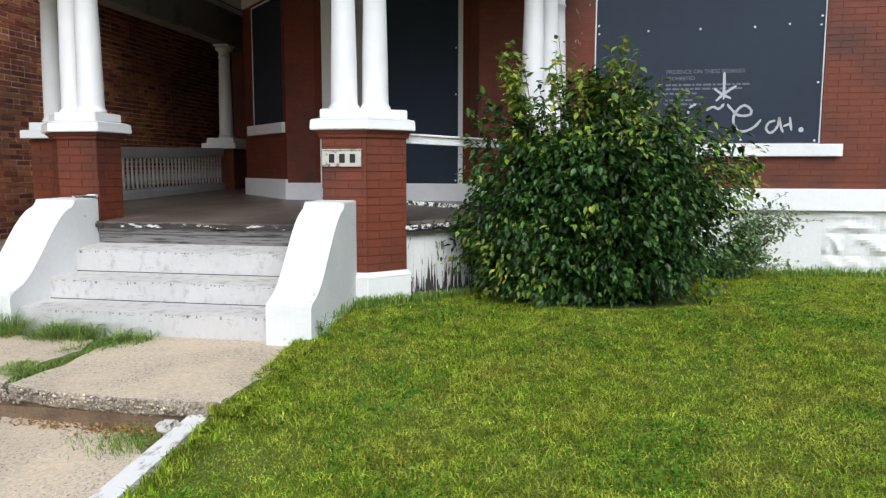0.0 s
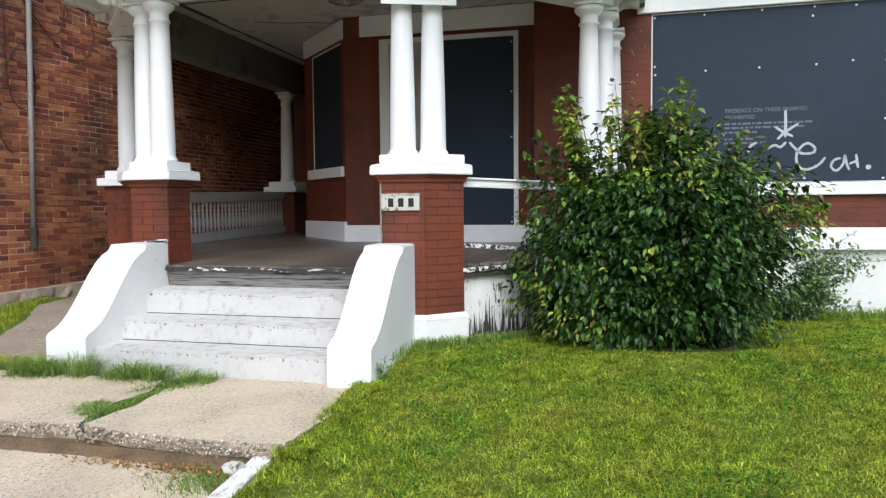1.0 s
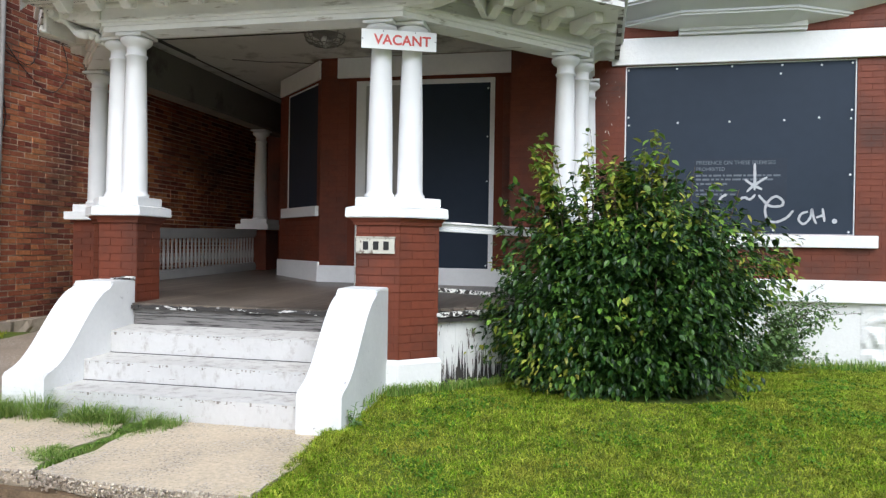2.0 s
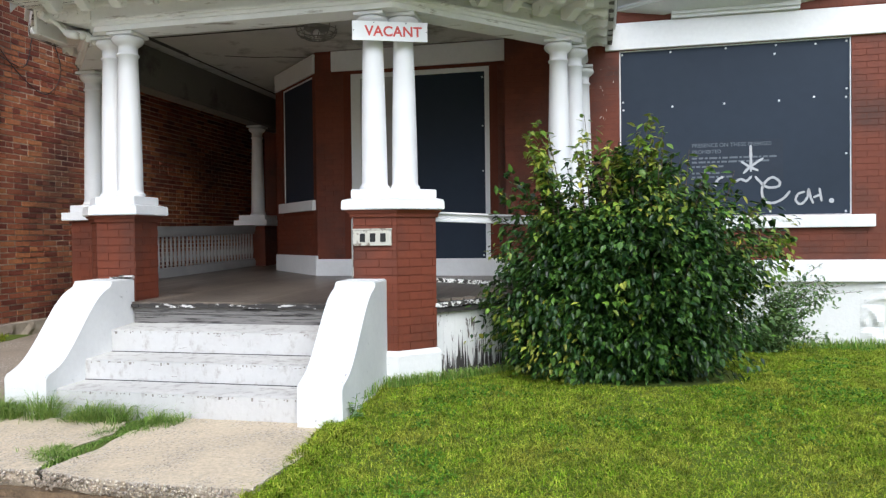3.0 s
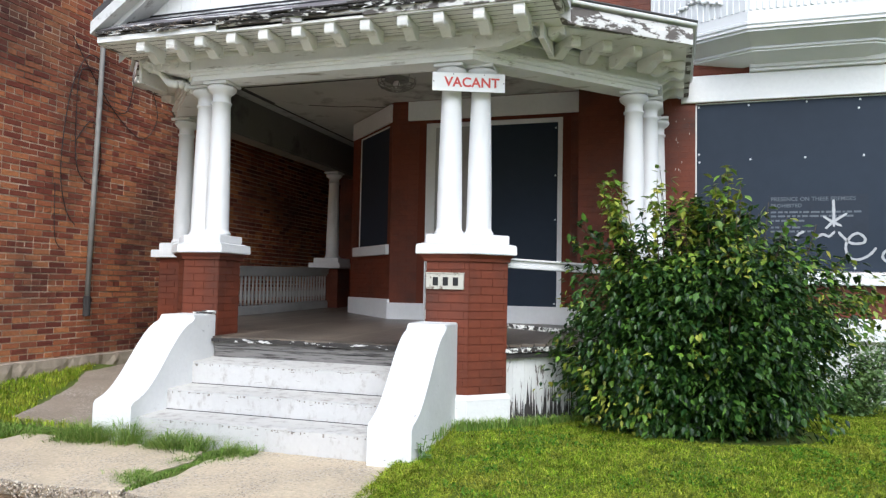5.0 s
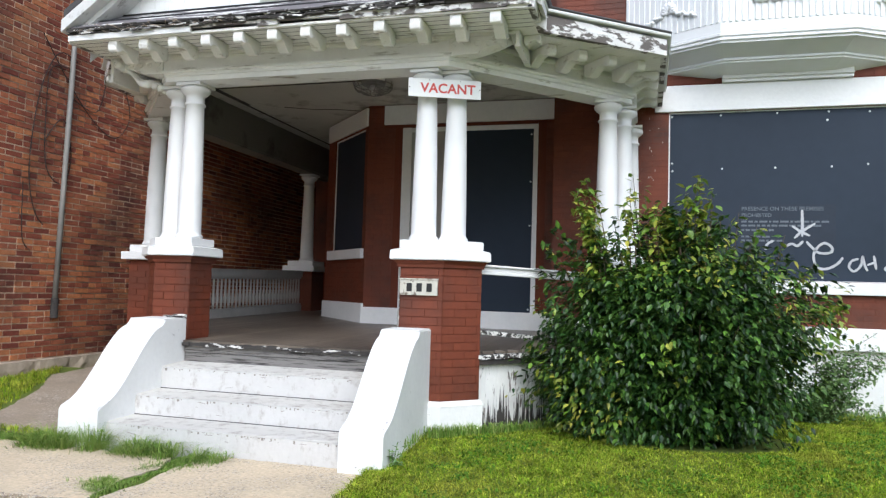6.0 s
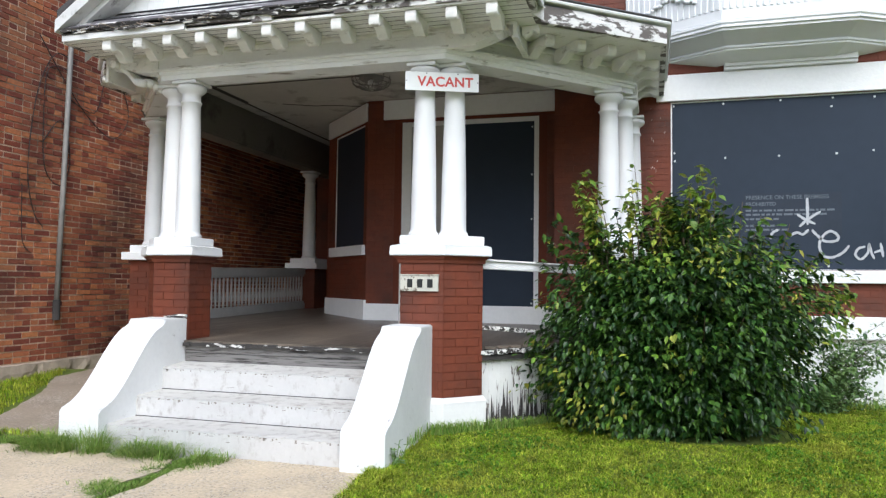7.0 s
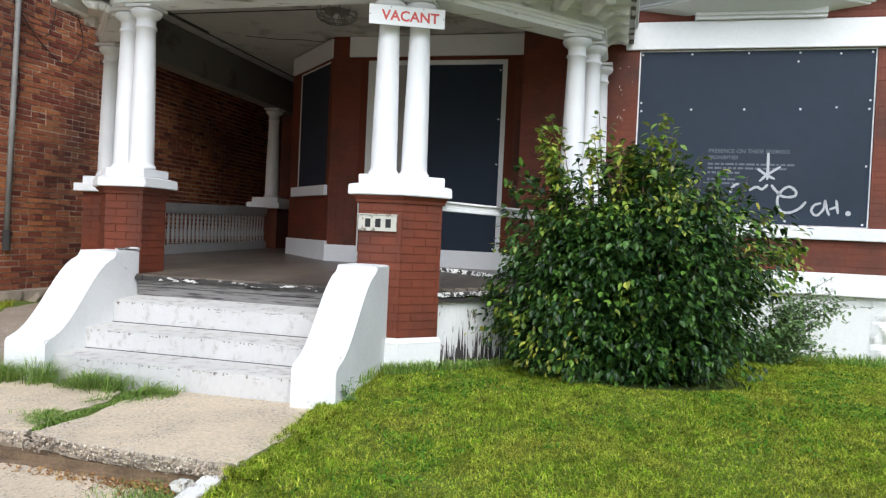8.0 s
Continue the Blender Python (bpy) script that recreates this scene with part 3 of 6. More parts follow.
def floor_span(x):
    """Front and rear of the floor at x."""
    if x < 2 * AX - CF[0]:
        y0 = CF[1] - 0.08 * 2.414 + (2 * AX - CF[0] - x) + 0.08
    elif x > CF[0]:
        y0 = CF[1] - 0.08 * 2.414 + (x - CF[0]) + 0.08
    else:
        y0 = CF[1] - 0.15
    if XR < x < XR + 0.66 or XL - 0.66 < x < XL:
        y0 = max(y0, PY + 0.28)
    y1 = YD if x > KINK[0] else min(6.6, YD + (KINK[0] - x))
    if x > 0.885:
        y1 = YW
    return max(y0, CF[1] - 0.15), (6.6 if x < ex else y1)


x = LP[0] - 0.08
while x < RP[0] + 0.07:
    a, b = floor_span(x + 0.042)
    if b - a > 0.1:
        bm = B()
        prism(bm, [(x + 0.001, a), (x + 0.083, a), (x + 0.083, b), (x + 0.001, b)], lambda p, q: FLOOR(p, q) - 0.02, lambda p, q: FLOOR(p, q))
        part("floor_board", bm, M["floor_wood"], porch)
    x += 0.085
# ---- steps ----
steps = thing("steps", "white painted concrete steps with worn, chipped edges", "steps")
TREADS = ((0.09, 0.142), (0.385, 0.300), (0.68, 0.480))
for i, (y, z) in enumerate(TREADS):
    nxt = TREADS[i + 1][0] if i < 2 else PY + 0.02
    pitch = (0.008, 0.010, 0.026)[i]
    bm = B()
    rows = 90
    z_low = -0.2 if i == 0 else TREADS[i - 1][1] - 0.02
    edge = []
    face = [[] for _ in range(7)]
    for q in range(rows + 1):
        x = XL - 0.007 + (0.007 - XL) * q / rows
        w = 0.003 * noise.noise((x * 14, i * 3, 0)) + 0.002 * noise.noise((x * 40, i * 3, 5))
        d = 0.016 * max(0, noise.noise((x * 8, i * 5, 2)) - 0.22)
        for k in range(7):
            zz = z_low + (z - 0.008 - z_low) * k / 6
            face[k].append(bm.verts.new((x, y + 0.002 * noise.noise((x * 6, zz * 9, i)) + (d * (0.6 if k == 5 else 1) + w if k > 4 else 0), zz - (d if k == 6 else 0))))
        edge.append((x, y + 0.004 + w + d, z - 0.006 - d))
    for a, b in zip(face, face[1:]):
        for q in range(rows):
            bm.faces.new((a[q], a[q + 1], b[q + 1], b[q]))
    back = [[bm.verts.new((x, nxt + 0.04, zz)) for x, _, _ in edge] for zz in (z - 0.012, z_low)]
    for a, b in ((face[6], back[0]), (back[0], back[1]), (back[1], face[0])):
        for q in range(rows):
            bm.faces.new((a[q], a[q + 1], b[q + 1], b[q]))
    part("riser", bm, M["riser"], steps, "dirty white painted riser")
    bm = B()
    lip = [[bm.verts.new((x, yy, zz)) for x, yy, zz in edge], [bm.verts.new((x, yy + 0.010, z)) for x, yy, _ in edge], [bm.verts.new((x, nxt + 0.04, z + pitch)) for x, _, _ in edge],
           [bm.verts.new((x, nxt + 0.04, z - 0.010)) for x, _, _ in edge]]
    for a, b in zip(lip, lip[1:] + lip[:1]):
        for q in range(rows):
            bm.faces.new((a[q], a[q + 1], b[q + 1], b[q]))
    part("tread", bm, M["step"], steps, "worn grey-white tread")
    bm = B()
    box(bm, XL - 0.006, -0.001, nxt - 0.006, nxt + 0.002, z - 0.001, z + pitch + 0.004)
    part("joint", bm, M["dark_wood"], steps, "dark dirty joint")
    bm = B()
    rng = random.Random(30 + i)
    for q in range(42):
        x = rng.uniform(XL + 0.02, -0.03)
        w, hh = rng.uniform(0.003, 0.016), rng.uniform(0.001, 0.010) if q % 5 else rng.uniform(0.01, 0.022)
        box(bm, x - w / 2, x + w / 2, y - 0.0012, y + 0.004, z - 0.016 - hh, z - 0.012 - 0.004 * rng.random())
    for q in range(9):
        x = rng.uniform(XL + 0.05, -0.06)
        w = rng.uniform(0.01, 0.07)
        zz = z - 0.012 - rng.uniform(0, 0.03) if q % 3 else z - rng.uniform(0.06, 0.15)
        box(bm, -w / 2, w / 2, -0.0022, 0.004, -0.0015, 0.0015 * rng.uniform(0.4, 2.2), pose(x, y + 0.001, zz, 0, rng.uniform(-9, 9), 0))
    tagged(part("chip", bm, M["stone_dark"], steps, "dark chips and cracks in the paint"), kind="stuff")


def cheek(x0, x1):
    t = thing("step_wall", "white painted curved wall beside the steps", "step wall", group="walls beside the steps")
    prof = [(0.0, -0.25), (0.0, 0.235), (0.012, 0.25), (0.06, 0.262)]
    for k in range(1, 21):
        u = k / 20
        y = 0.06 + 0.625 * u
        prof.append((y, 0.262 + 0.545 * (0.35 * u + 0.65 * (0.5 - 0.5 * math.cos(math.pi * min(1, 1.06 * u))))))
    prof += [(0.688, 0.852), (0.965, 0.856), (0.965, -0.25)]
    bm = B()
    n = len(prof)
    extrude_profile(bm, prof, Matrix(((0, 0, 1, x0), (1, 0, 0, 0), (0, 1, 0, 0), (0, 0, 0, 1))), Matrix(((0, 0, 1, x1), (1, 0, 0, 0), (0, 1, 0, 0), (0, 0, 0, 1))))
    es = [e for e in bm.edges if abs(e.verts[0].co.x - e.verts[1].co.x) < 1e-5 and e.verts[0].co.z > -0.2 and e.verts[1].co.z > -0.2]
    bmesh.ops.bevel(bm, geom=es, offset=0.009, segments=2, affect='EDGES')
    part("wall", bm, M["concrete_white"], t)
    return t


cheek(-2.175, XL - 0.007)
cheek(0.0, 0.302)
bm = B()
box(bm, -2.02, XL - 0.004, 0.905, 0.968, 0.857, 0.872, bevel=0.003)
box(bm, -1.95, XL - 0.002, 0.93, 0.966, 0.872, 0.884, bevel=0.002)
tagged(part("loose_board", bm, M["peel_edge"]), "small weathered board lying on the step wall", "board")
# wooden riser and worn nosing under the floor edge
bm = B()
box(bm, XL, XR, PY - 0.02, PY + 0.02, 0.480, 0.570, bevel=0.004)
box(bm, XL, XR, PY - 0.026, PY + 0.02, 0.574, 0.628, bevel=0.003)
tagged(part("riser_board", bm, M["grey_wood"]), "bare grey weathered riser board above the steps", "board", kind="structure")
bm = B()
rng = random.Random(8)
x = XL
while x < XR:
    w = rng.uniform(0.05, 0.12)
    b = min(XR, x + w)
    box(bm, x, b, PY - 0.05 - rng.uniform(0, 0.012), PY + 0.0, 0.628, 0.660 + rng.uniform(-0.006, 0.004))
    x = b
tagged(part("floor_edge", bm, M["peel_dark"]), "splintered dark floor edge with flaking white paint", "floor edge", kind="structure")


# ---- piers and columns ----
def pier_plan(grow=0.0):
    """Plan of a corner pier: front face, chamfered face, with the corner at the origin; grow moves the faces outwards."""
    g = grow
    t = g * 0.41421
    return [(-PW - g, -g), (t, -g), (PW * S + g * S + g * 0.4142, PW * S - g * S + g * 0.4142), (PW * S - 0.12 + g * 0.7, PW * S + 0.14 + g), (-PW - g, 0.325 + g * 0.9)]


def corner_pier(mirror, at, name_label):
    m = pose(at[0], at[1], 0) @ (Matrix.Diagonal((-1, 1, 1, 1)) if mirror else Matrix())
    t = thing("pier", name_label, "pier", (at[0], at[1], 0), group="brick porch piers")
    inv = Matrix.Translation((-at[0], -at[1], 0))

    def slab(name, grow, z0, z1, mat, label="", bevel=0.006, grow2=None):
        bm = B()
        lo = pier_plan(grow)
        hi = pier_plan(grow if grow2 is None else grow2)
        a = [bm.verts.new(inv @ m @ Vector((x, y, z0))) for x, y in lo]
        b = [bm.verts.new(inv @ m @ Vector((x, y, z1))) for x, y in hi]
        bm.faces.new(a)
        bm.faces.new(b[::-1])
        for i in range(5):
            bm.faces.new((a[i], a[(i + 1) % 5], b[(i + 1) % 5], b[i]))
        bmesh.ops.recalc_face_normals(bm, faces=bm.faces[:])
        if bevel:
            bmesh.ops.bevel(bm, geom=bm.edges[:], offset=bevel, segments=2, affect='EDGES')
        return part(name, bm, mat, t, label)

    slab("base", 0.03, -0.15, 0.275, M["concrete_white"], "white painted plinth", 0.006)
    slab("base", 0.03, 0.275, 0.312, M["concrete_white"], "", 0.002, 0.008)
    core = slab("core", -0.006, 0.30, 1.33, M["brick_joint"], "red painted brickwork", 0)
    slab("corbel", 0.014, 1.318, 1.345, M["brick_red"], "", 0.002, 0.018)
    slab("corbel", 0.018, 1.345, 1.372, M["brick_red"], "", 0.002, 0.045)
    slab("cap", 0.066, 1.375, 1.449, M["white"], "white painted stone cap", 0.006, 0.062)
    slab("cap", 0.062, 1.449, 1.462, M["white"], "", 0.002, 0.01)
    slab("cap", 0.006, 1.462, 1.53, M["white"], "", 0.006)
    # brick faces: front, chamfer, back edges
    pl = [m @ Vector((x, y, 0)) for x, y in pier_plan(-0.006)]
    for i in (0, 1, 4):
        a, b = pl[i], pl[(i + 1) % 5]
        if mirror:
            a, b = b, a
        d = b - a
        u = d.normalized()
        n = (u.y, -u.x)
        bx = brick_face((a.x - at[0], a.y - at[1]), (u.x, u.y), n, d.length, 0.312, 1.318, bl=0.205, bh=0.0629, gap=0.0035, depth=0.0045, rough=0.0012, row0=i)
        lay(core, bx, M["brick_red"], lambda s, z: True)
    return t


pier_r = corner_pier(False, (XR + PW, PY), "red brick porch pier with a white stone cap beside the steps")
pier_l = corner_pier(True, (XL - PW, PY), "red brick porch pier with a white stone cap beside the steps")


def square_pier(at, yaw, label, w=0.40, z0=-0.1):
    t = thing("pier", label, "pier", (at[0], at[1], 0), group="brick porch piers")
    t.rotation_euler = (0, 0, radians(yaw))
    h = w / 2
    part("base", box(B(), -h - 0.03, h + 0.03, -h - 0.03, h + 0.03, z0, 0.30, bevel=0.006), M["concrete_white"], t, "white painted plinth")
    core = part("core", box(B(), -h, h, -h, h, 0.30, 1.37), M["brick_joint"], t, "red painted brickwork")
    for k in range(4):
        c, s = round(math.cos(k * math.pi / 2)), round(math.sin(k * math.pi / 2))
        bx = brick_face((-h * c + h * s, -h * s - h * c), (c, s), (s, -c), w, 0.312, 1.32, bh=0.0629, gap=0.004, depth=0.005, row0=k)
        lay(core, bx, M["brick_red"], None)
    part("cap", box(B(), -h - 0.066, h + 0.066, -h - 0.066, h + 0.066, 1.375, 1.455, bevel=0.006), M["white"], t, "white painted stone cap")
    part("cap", box(B(), -h - 0.01, h + 0.01, -h - 0.01, h + 0.01, 1.455, 1.53, bevel=0.006), M["white"], t)
    return t


square_pier(RP, 0, "red brick porch pier with a white stone cap against the house")
square_pier(LP, 0, "red brick porch pier with white stone cap by the side passage", 0.28)
square_pier((LP[0], 5.85), 0, "red brick porch pier at the rear of the porch")

BEAM = 2.877


def column_mesh():
    bm = B()
    prof = [(0.110, 0.0), (0.116, 0.010), (0.115, 0.026), (0.104, 0.036), (0.101, 0.05)]
    H = BEAM - 1.53
    for k in range(9):
        u = k / 8
        prof.append((0.100 - 0.023 * u ** 1.5, 0.06 + (H - 0.06 - 0.19) * u))
    zt = H - 0.19
    prof += [(0.086, zt + 0.004), (0.090, zt + 0.014), (0.086, zt + 0.024), (0.077, zt + 0.03), (0.077, zt + 0.082), (0.084, zt + 0.09), (0.108, zt + 0.108), (0.122, zt + 0.125), (0.126, zt + 0.142), (0.118, zt + 0.158), (0.10, H - 0.025)]
    lathe(bm, prof, 32)
    return bm


column_src = None


def column(x, y):
    global column_src
    if column_src is None:
        column_src = thing("column", "smooth white painted round porch column with moulded capital", "column", (x, y, 1.53), group="porch columns")
        part("shaft", column_mesh(), M["column"], column_src, smooth=True)
        part("abacus", box(B(), -0.118, 0.118, -0.118, 0.118, BEAM - 1.53 - 0.025, BEAM - 1.53, bevel=0.003), M["column"], column_src)
        return column_src
    return copy_thing(column_src, pose(x, y, 1.53))


C22, S22 = math.cos(radians(22.5)), math.sin(radians(22.5))
cx, cy = CF[0] - 0.055, CF[1] + 0.085
for d in (-0.118, 0.118):
    column(cx + d * C22, cy + d * S22)
    column(2 * AX + 0.012 - (cx + d * C22), cy + d * S22 - 0.015)
for d in (-0.13, 0.13):
    column(1.578 + d * 0.46, RP[1] - 0.02 + d)
column(LP[0] + 0.03, LP[1])
column(1.69, YW - 0.14)
column(LP[0], 5.85)

# ---- beam, eaves, ceiling, roof ----
def beam_run(line):
    bm = B()
    return run(bm, line, BEAM_PROF)


BEAM_PROF = [(-0.13, BEAM + 0.004), (0.10, BEAM + 0.004), (0.10, BEAM + 0.045), (0.116, BEAM + 0.048), (0.116, BEAM + 0.072), (0.134, BEAM + 0.076), (0.138, BEAM + 0.095), (0.10, BEAM + 0.10), (0.10, 3.075), (0.118, 3.08), (0.124, 3.112), (0.10, 3.114), (0.10, 3.30), (-0.13, 3.30)]
beam = tagged(part("porch_beam", beam_run(LINE[1:]), M["entablature"]), "white painted wooden entablature above the porch columns", "beam", kind="structure")

part("side_beam", beam_run([(LP[0], 6.6), (LP[0], LP[1] - 0.06)]), M["stained_shaded_beam"], beam, "side beam, stained and darkened for the porch shade")

# the front gable stands square over the chamfered corners
GX0, GX1, GY = -2.785, 1.085, 0.54          # its eave
GA = (GX0 + GX1) / 2                       # its middle
FX0, FX1 = -2.70, 0.90                     # its frieze
SOF = 3.115
bm = B()
box(bm, 2 * AX - 0.40, 0.38, 0.972, 1.25, 2.975, SOF, bevel=0.004)
part("frieze", bm, M["entablature"], beam, "white painted frieze board")
bm = B()
box(bm, FX0 - 0.02, FX1 + 0.02, 0.952, 0.972, 3.088, SOF, bevel=0.006)
box(bm, FX0 + 0.30, FX1 - 0.28, 0.962, 0.972, 2.958, 2.978, bevel=0.004)
part("frieze_moulding", bm, M["cream"], beam)
# end panels that return from the gable's frieze to the chamfered beams
for x0, x1, y1, z0 in ((FX0 - 0.03, FX0, 1.30, 2.90), (FX1, FX1 + 0.03, 1.45, 2.99)):
    bm = B()
    box(bm, x0, x1, 0.952, y1, z0, SOF - 0.002, bevel=0.006)
    box(bm, x0 - 0.008, x1 + 0.008, 0.945, y1, z0 - 0.005, z0 + 0.015, bevel=0.004)
    part("end_panel", bm, M["cream"], beam, "plain white end panel of the frieze")
# carved scrolls hanging between the end panel and the chamfered beam
for k in range(5):
    bm = B()
    y = 1.0 + 0.055 * k
    pts = [(FX0 + 0.02 + 0.33 * u + 0.02 * k, y, SOF - 0.03 - 0.23 * u ** 0.8 - 0.018 * math.cos(u * 9 + k)) for u in [q / 9 for q in range(10)]]
    tube(bm, pts, lambda u: 0.028 + 0.010 * math.sin(u * 9), 8)
    part("scroll", bm, M["cream"], beam, "carved white scroll", smooth=True)


def console(x0, side):
    """A carved bracket that carries the gable's corner out over the chamfer."""
    bm = B()
    prof = [(0.0, 3.085), (0.0, 2.945), (0.06, 2.95)]
    for k in range(9):
        u = k / 8
        prof.append((0.06 + 0.40 * u, 2.95 + 0.10 * u ** 1.8))
    prof += [(0.47, 3.06), (0.47, 3.085)]
    pts = [(x0 + side * a, b) for a, b in prof]
    lo = [bm.verts.new((x, 0.955, z)) for x, z in pts]
    hi = [bm.verts.new((x, 1.10, z)) for x, z in pts]
    bm.faces.new(lo)
    bm.faces.new(hi[::-1])
    for i in range(len(pts)):
        j = (i + 1) % len(pts)
        bm.faces.new((lo[i], hi[i], hi[j], lo[j]))
    part("console", bm, M["cream"], beam, "carved white corner bracket")
    bm = B()
    for k in range(4):
        tube(bm, [(x0 + side * (0.05 + 0.09 * k + 0.03 * math.cos(a)), 0.952, 3.045 - 0.004 * k + 0.022 * math.sin(a)) for a in [q * 0.7 for q in range(8)]], 0.007, 6)
    lathe(bm, [(0.035, 0), (0.035, 0.10), (0.02, 0.11)], 14, pose(x0 + side * 0.42, 1.0, 3.035, 90, 0, 0))
    part("carving", bm, M["cream"], beam)


console(0.38, 1)
console(2 * AX - 0.40, -1)

# right and left eave outlines, in front of the beams
R_EAVE = [(GX1, GY), (GX1, 1.03), (1.985, 1.76), (1.985, YW - 0.012)]
L_EAVE = [(2 * GA - x, y) for x, y in R_EAVE[:2]] + [(LP[0] - 0.20, 1.66), (LP[0] - 0.20, 6.6)]
bm = B()
prism(bm, [(GX0, GY), (GX1, GY), (GX1, 1.12), (GX0, 1.12)], SOF, SOF + 0.02)
prism(bm, [(0.7, 1.121)] + [(GX1, 1.121), (1.985, 1.76), (1.985, YW - 0.012), (1.66, YW - 0.012), (1.66, 2.35)], SOF, SOF + 0.02)
prism(bm, [(LP[0], 2.3), (LP[0], 6.6), (LP[0] - 0.20, 6.6), (LP[0] - 0.20, 1.66), (GX0, 1.121), (-2.4, 1.121)], SOF, SOF + 0.02)
part("soffit", bm, M["cream"], beam, "boarded eave soffit with stains")
bm = B()
for y in (0.58, 0.66, 0.74, 0.82, 0.90):
    box(bm, GX0 + 0.03, GX1 - 0.03, y, y + 0.004, SOF - 0.0015, SOF + 0.001)
part("soffit_joint", bm, M["dark_wood"], beam)


def modillion(m):
    """A scrolled bracket under the eave: local -y outwards from the wall, z up to the soffit."""
    bm = B()
    prof = [(0.0, 0.0), (0.0, -0.10), (-0.05, -0.125), (-0.11, -0.13), (-0.17, -0.105), (-0.24, -0.07), (-0.30, -0.065), (-0.345, -0.085), (-0.39, -0.098), (-0.425, -0.085), (-0.435, -0.05), (-0.425, 0.0)]
    a = [bm.verts.new(m @ Vector((-0.045, y, z))) for y, z in prof]
    b = [bm.verts.new(m @ Vector((0.045, y, z))) for y, z in prof]
    bm.faces.new(a)
    bm.faces.new(b[::-1])
    for i in range(len(prof)):
        j = (i + 1) % len(prof)
        bm.faces.new((a[i], b[i], b[j], a[j]))
    bmesh.ops.recalc_face_normals(bm, faces=bm.faces[:])
    bmesh.ops.bevel(bm, geom=bm.edges[:], offset=0.005, segments=1, affect='EDGES')
    return part("eave_bracket", bm, M["cream"], beam)


brk = random.Random(14)
for k in range(12):
    modillion(pose(-2.385 + 0.2915 * k, 0.84, SOF - 0.001, brk.uniform(-1, 1), 0, brk.uniform(-2, 2)) @ Matrix.Diagonal((0.92, 0.66, 0.95, 1)))
for k in range(4):
    u = 0.10 + 0.25 * k
    modillion(pose(GX1 + 0.90 * u - 0.27, 1.40 + 0.72 * u + 0.09, SOF - 0.001, 0, 0, 41) @ Matrix.Diagonal((0.95, 0.80, 0.92, 1)))
for k in range(4):
    modillion(pose(1.66, 2.2 + 0.30 * k, SOF - 0.001, 0, 0, 90) @ Matrix.Diagonal((0.95, 0.66, 0.85, 1)))
    modillion(pose(LP[0] - 0.06, 2.1 + 0.30 * k, SOF - 0.001, 0, 0, -90) @ Matrix.Diagonal((1, 0.3, 0.7, 1)))
modillion(pose(0.94, 1.12, SOF - 0.001, 0, 0, 90) @ Matrix.Diagonal((1, 0.3, 0.6, 1)))
for k in range(2):
    modillion(pose(-2.80 - 0.22 * k, 1.36 + 0.2 * k, SOF - 0.001, 0, 0, -41) @ Matrix.Diagonal((1, 0.5, 0.62, 1)))


def edge(line, z0, z1, out=0.02, mat="peel_fascia", name="fascia", back=0.03, label=""):
    bm = B()
    run(bm, line, [(-back, z0), (out, z0), (out + 0.006, (z0 + z1) / 2), (out, z1), (-back, z1)])
    return part(name, bm, M[mat], beam, label)


# front eave: a white board at one end, else a split and rotten edge in layers
bm = B()
box(bm, GX0 - 0.01, -1.62, GY - 0.022, GY + 0.012, 3.122, 3.172, bevel=0.003)
part("fascia", bm, M["white"], beam, "white painted fascia board left at one end")
rng = random.Random(11)
bm = B()
x = -1.66
while x < GX1 - 0.01:
    w = min(GX1 - x, rng.uniform(0.10, 0.34))
    drop = rng.choice((0, 0, 0.006, 0.014, 0.03))
    box(bm, x, x + w - 0.002, GY - 0.016 + rng.uniform(-0.008, 0.006), GY + 0.015, 3.128 + drop, 3.178 + rng.uniform(-0.006, 0.006))
    x += w
part("fascia", bm, M["peel_fascia"], beam, "split fascia with curling paint and rotten wood")
for layer in range(3):
    bm = B()
    x = GX0 - 0.01
    while x < GX1:
        w = min(GX1 + 0.01 - x, rng.uniform(0.06, 0.22))
        if rng.random() > 0.10:
            t0 = 3.176 + 0.017 * layer + rng.uniform(-0.004, 0.004)
            box(bm, x, x + w - rng.uniform(0.002, 0.010), GY - 0.034 - 0.006 * layer + rng.uniform(-0.012, 0.008), GY + 0.05, t0, t0 + rng.uniform(0.009, 0.015))
        x += w
    part("shingle_edge", bm, M["dark_wood" if layer != 1 else "peel_dark"], beam, "ragged dark roof edge layers")
bm = B()
for k in range(60):
    x = rng.uniform(GX0 + 0.02, GX1 - 0.1)
    w, h = rng.uniform(0.03, 0.16), rng.uniform(0.006, 0.022)
    box(bm, -w / 2, w / 2, -0.006, 0.0, -h / 2, h / 2, pose(x, GY - 0.046 + rng.uniform(-0.006, 0.012), 3.185 + rng.uniform(-0.02, 0.03), rng.uniform(-35, 35), rng.uniform(-9, 9), rng.uniform(-9, 9)))
part("loose_paint", bm, M["peel_edge"], beam, "splinters and curling flakes of paint")
bm = B()
for k in range(34):
    x = rng.uniform(GX0 + 0.05, -1.3)
    e = Vector((x + rng.uniform(-0.10, 0.10), GY - 0.06 - rng.uniform(0, 0.03), 3.185 + rng.uniform(-0.03, 0.04)))
    tube(bm, [(x, GY - 0.02, 3.19), Vector((x, GY - 0.05, 3.195)).lerp(e, 0.5), e], 0.0022, 4)
part("splinter", bm, M["stone_found"], beam, "pale splinters of rotten wood")
edge(R_EAVE, 3.112, 3.245, 0.015, label="eave fascia with peeling paint and bare grey wood")
edge(R_EAVE, 3.262, 3.285, 0.045, "white", "drip_edge", label="white metal drip edge")
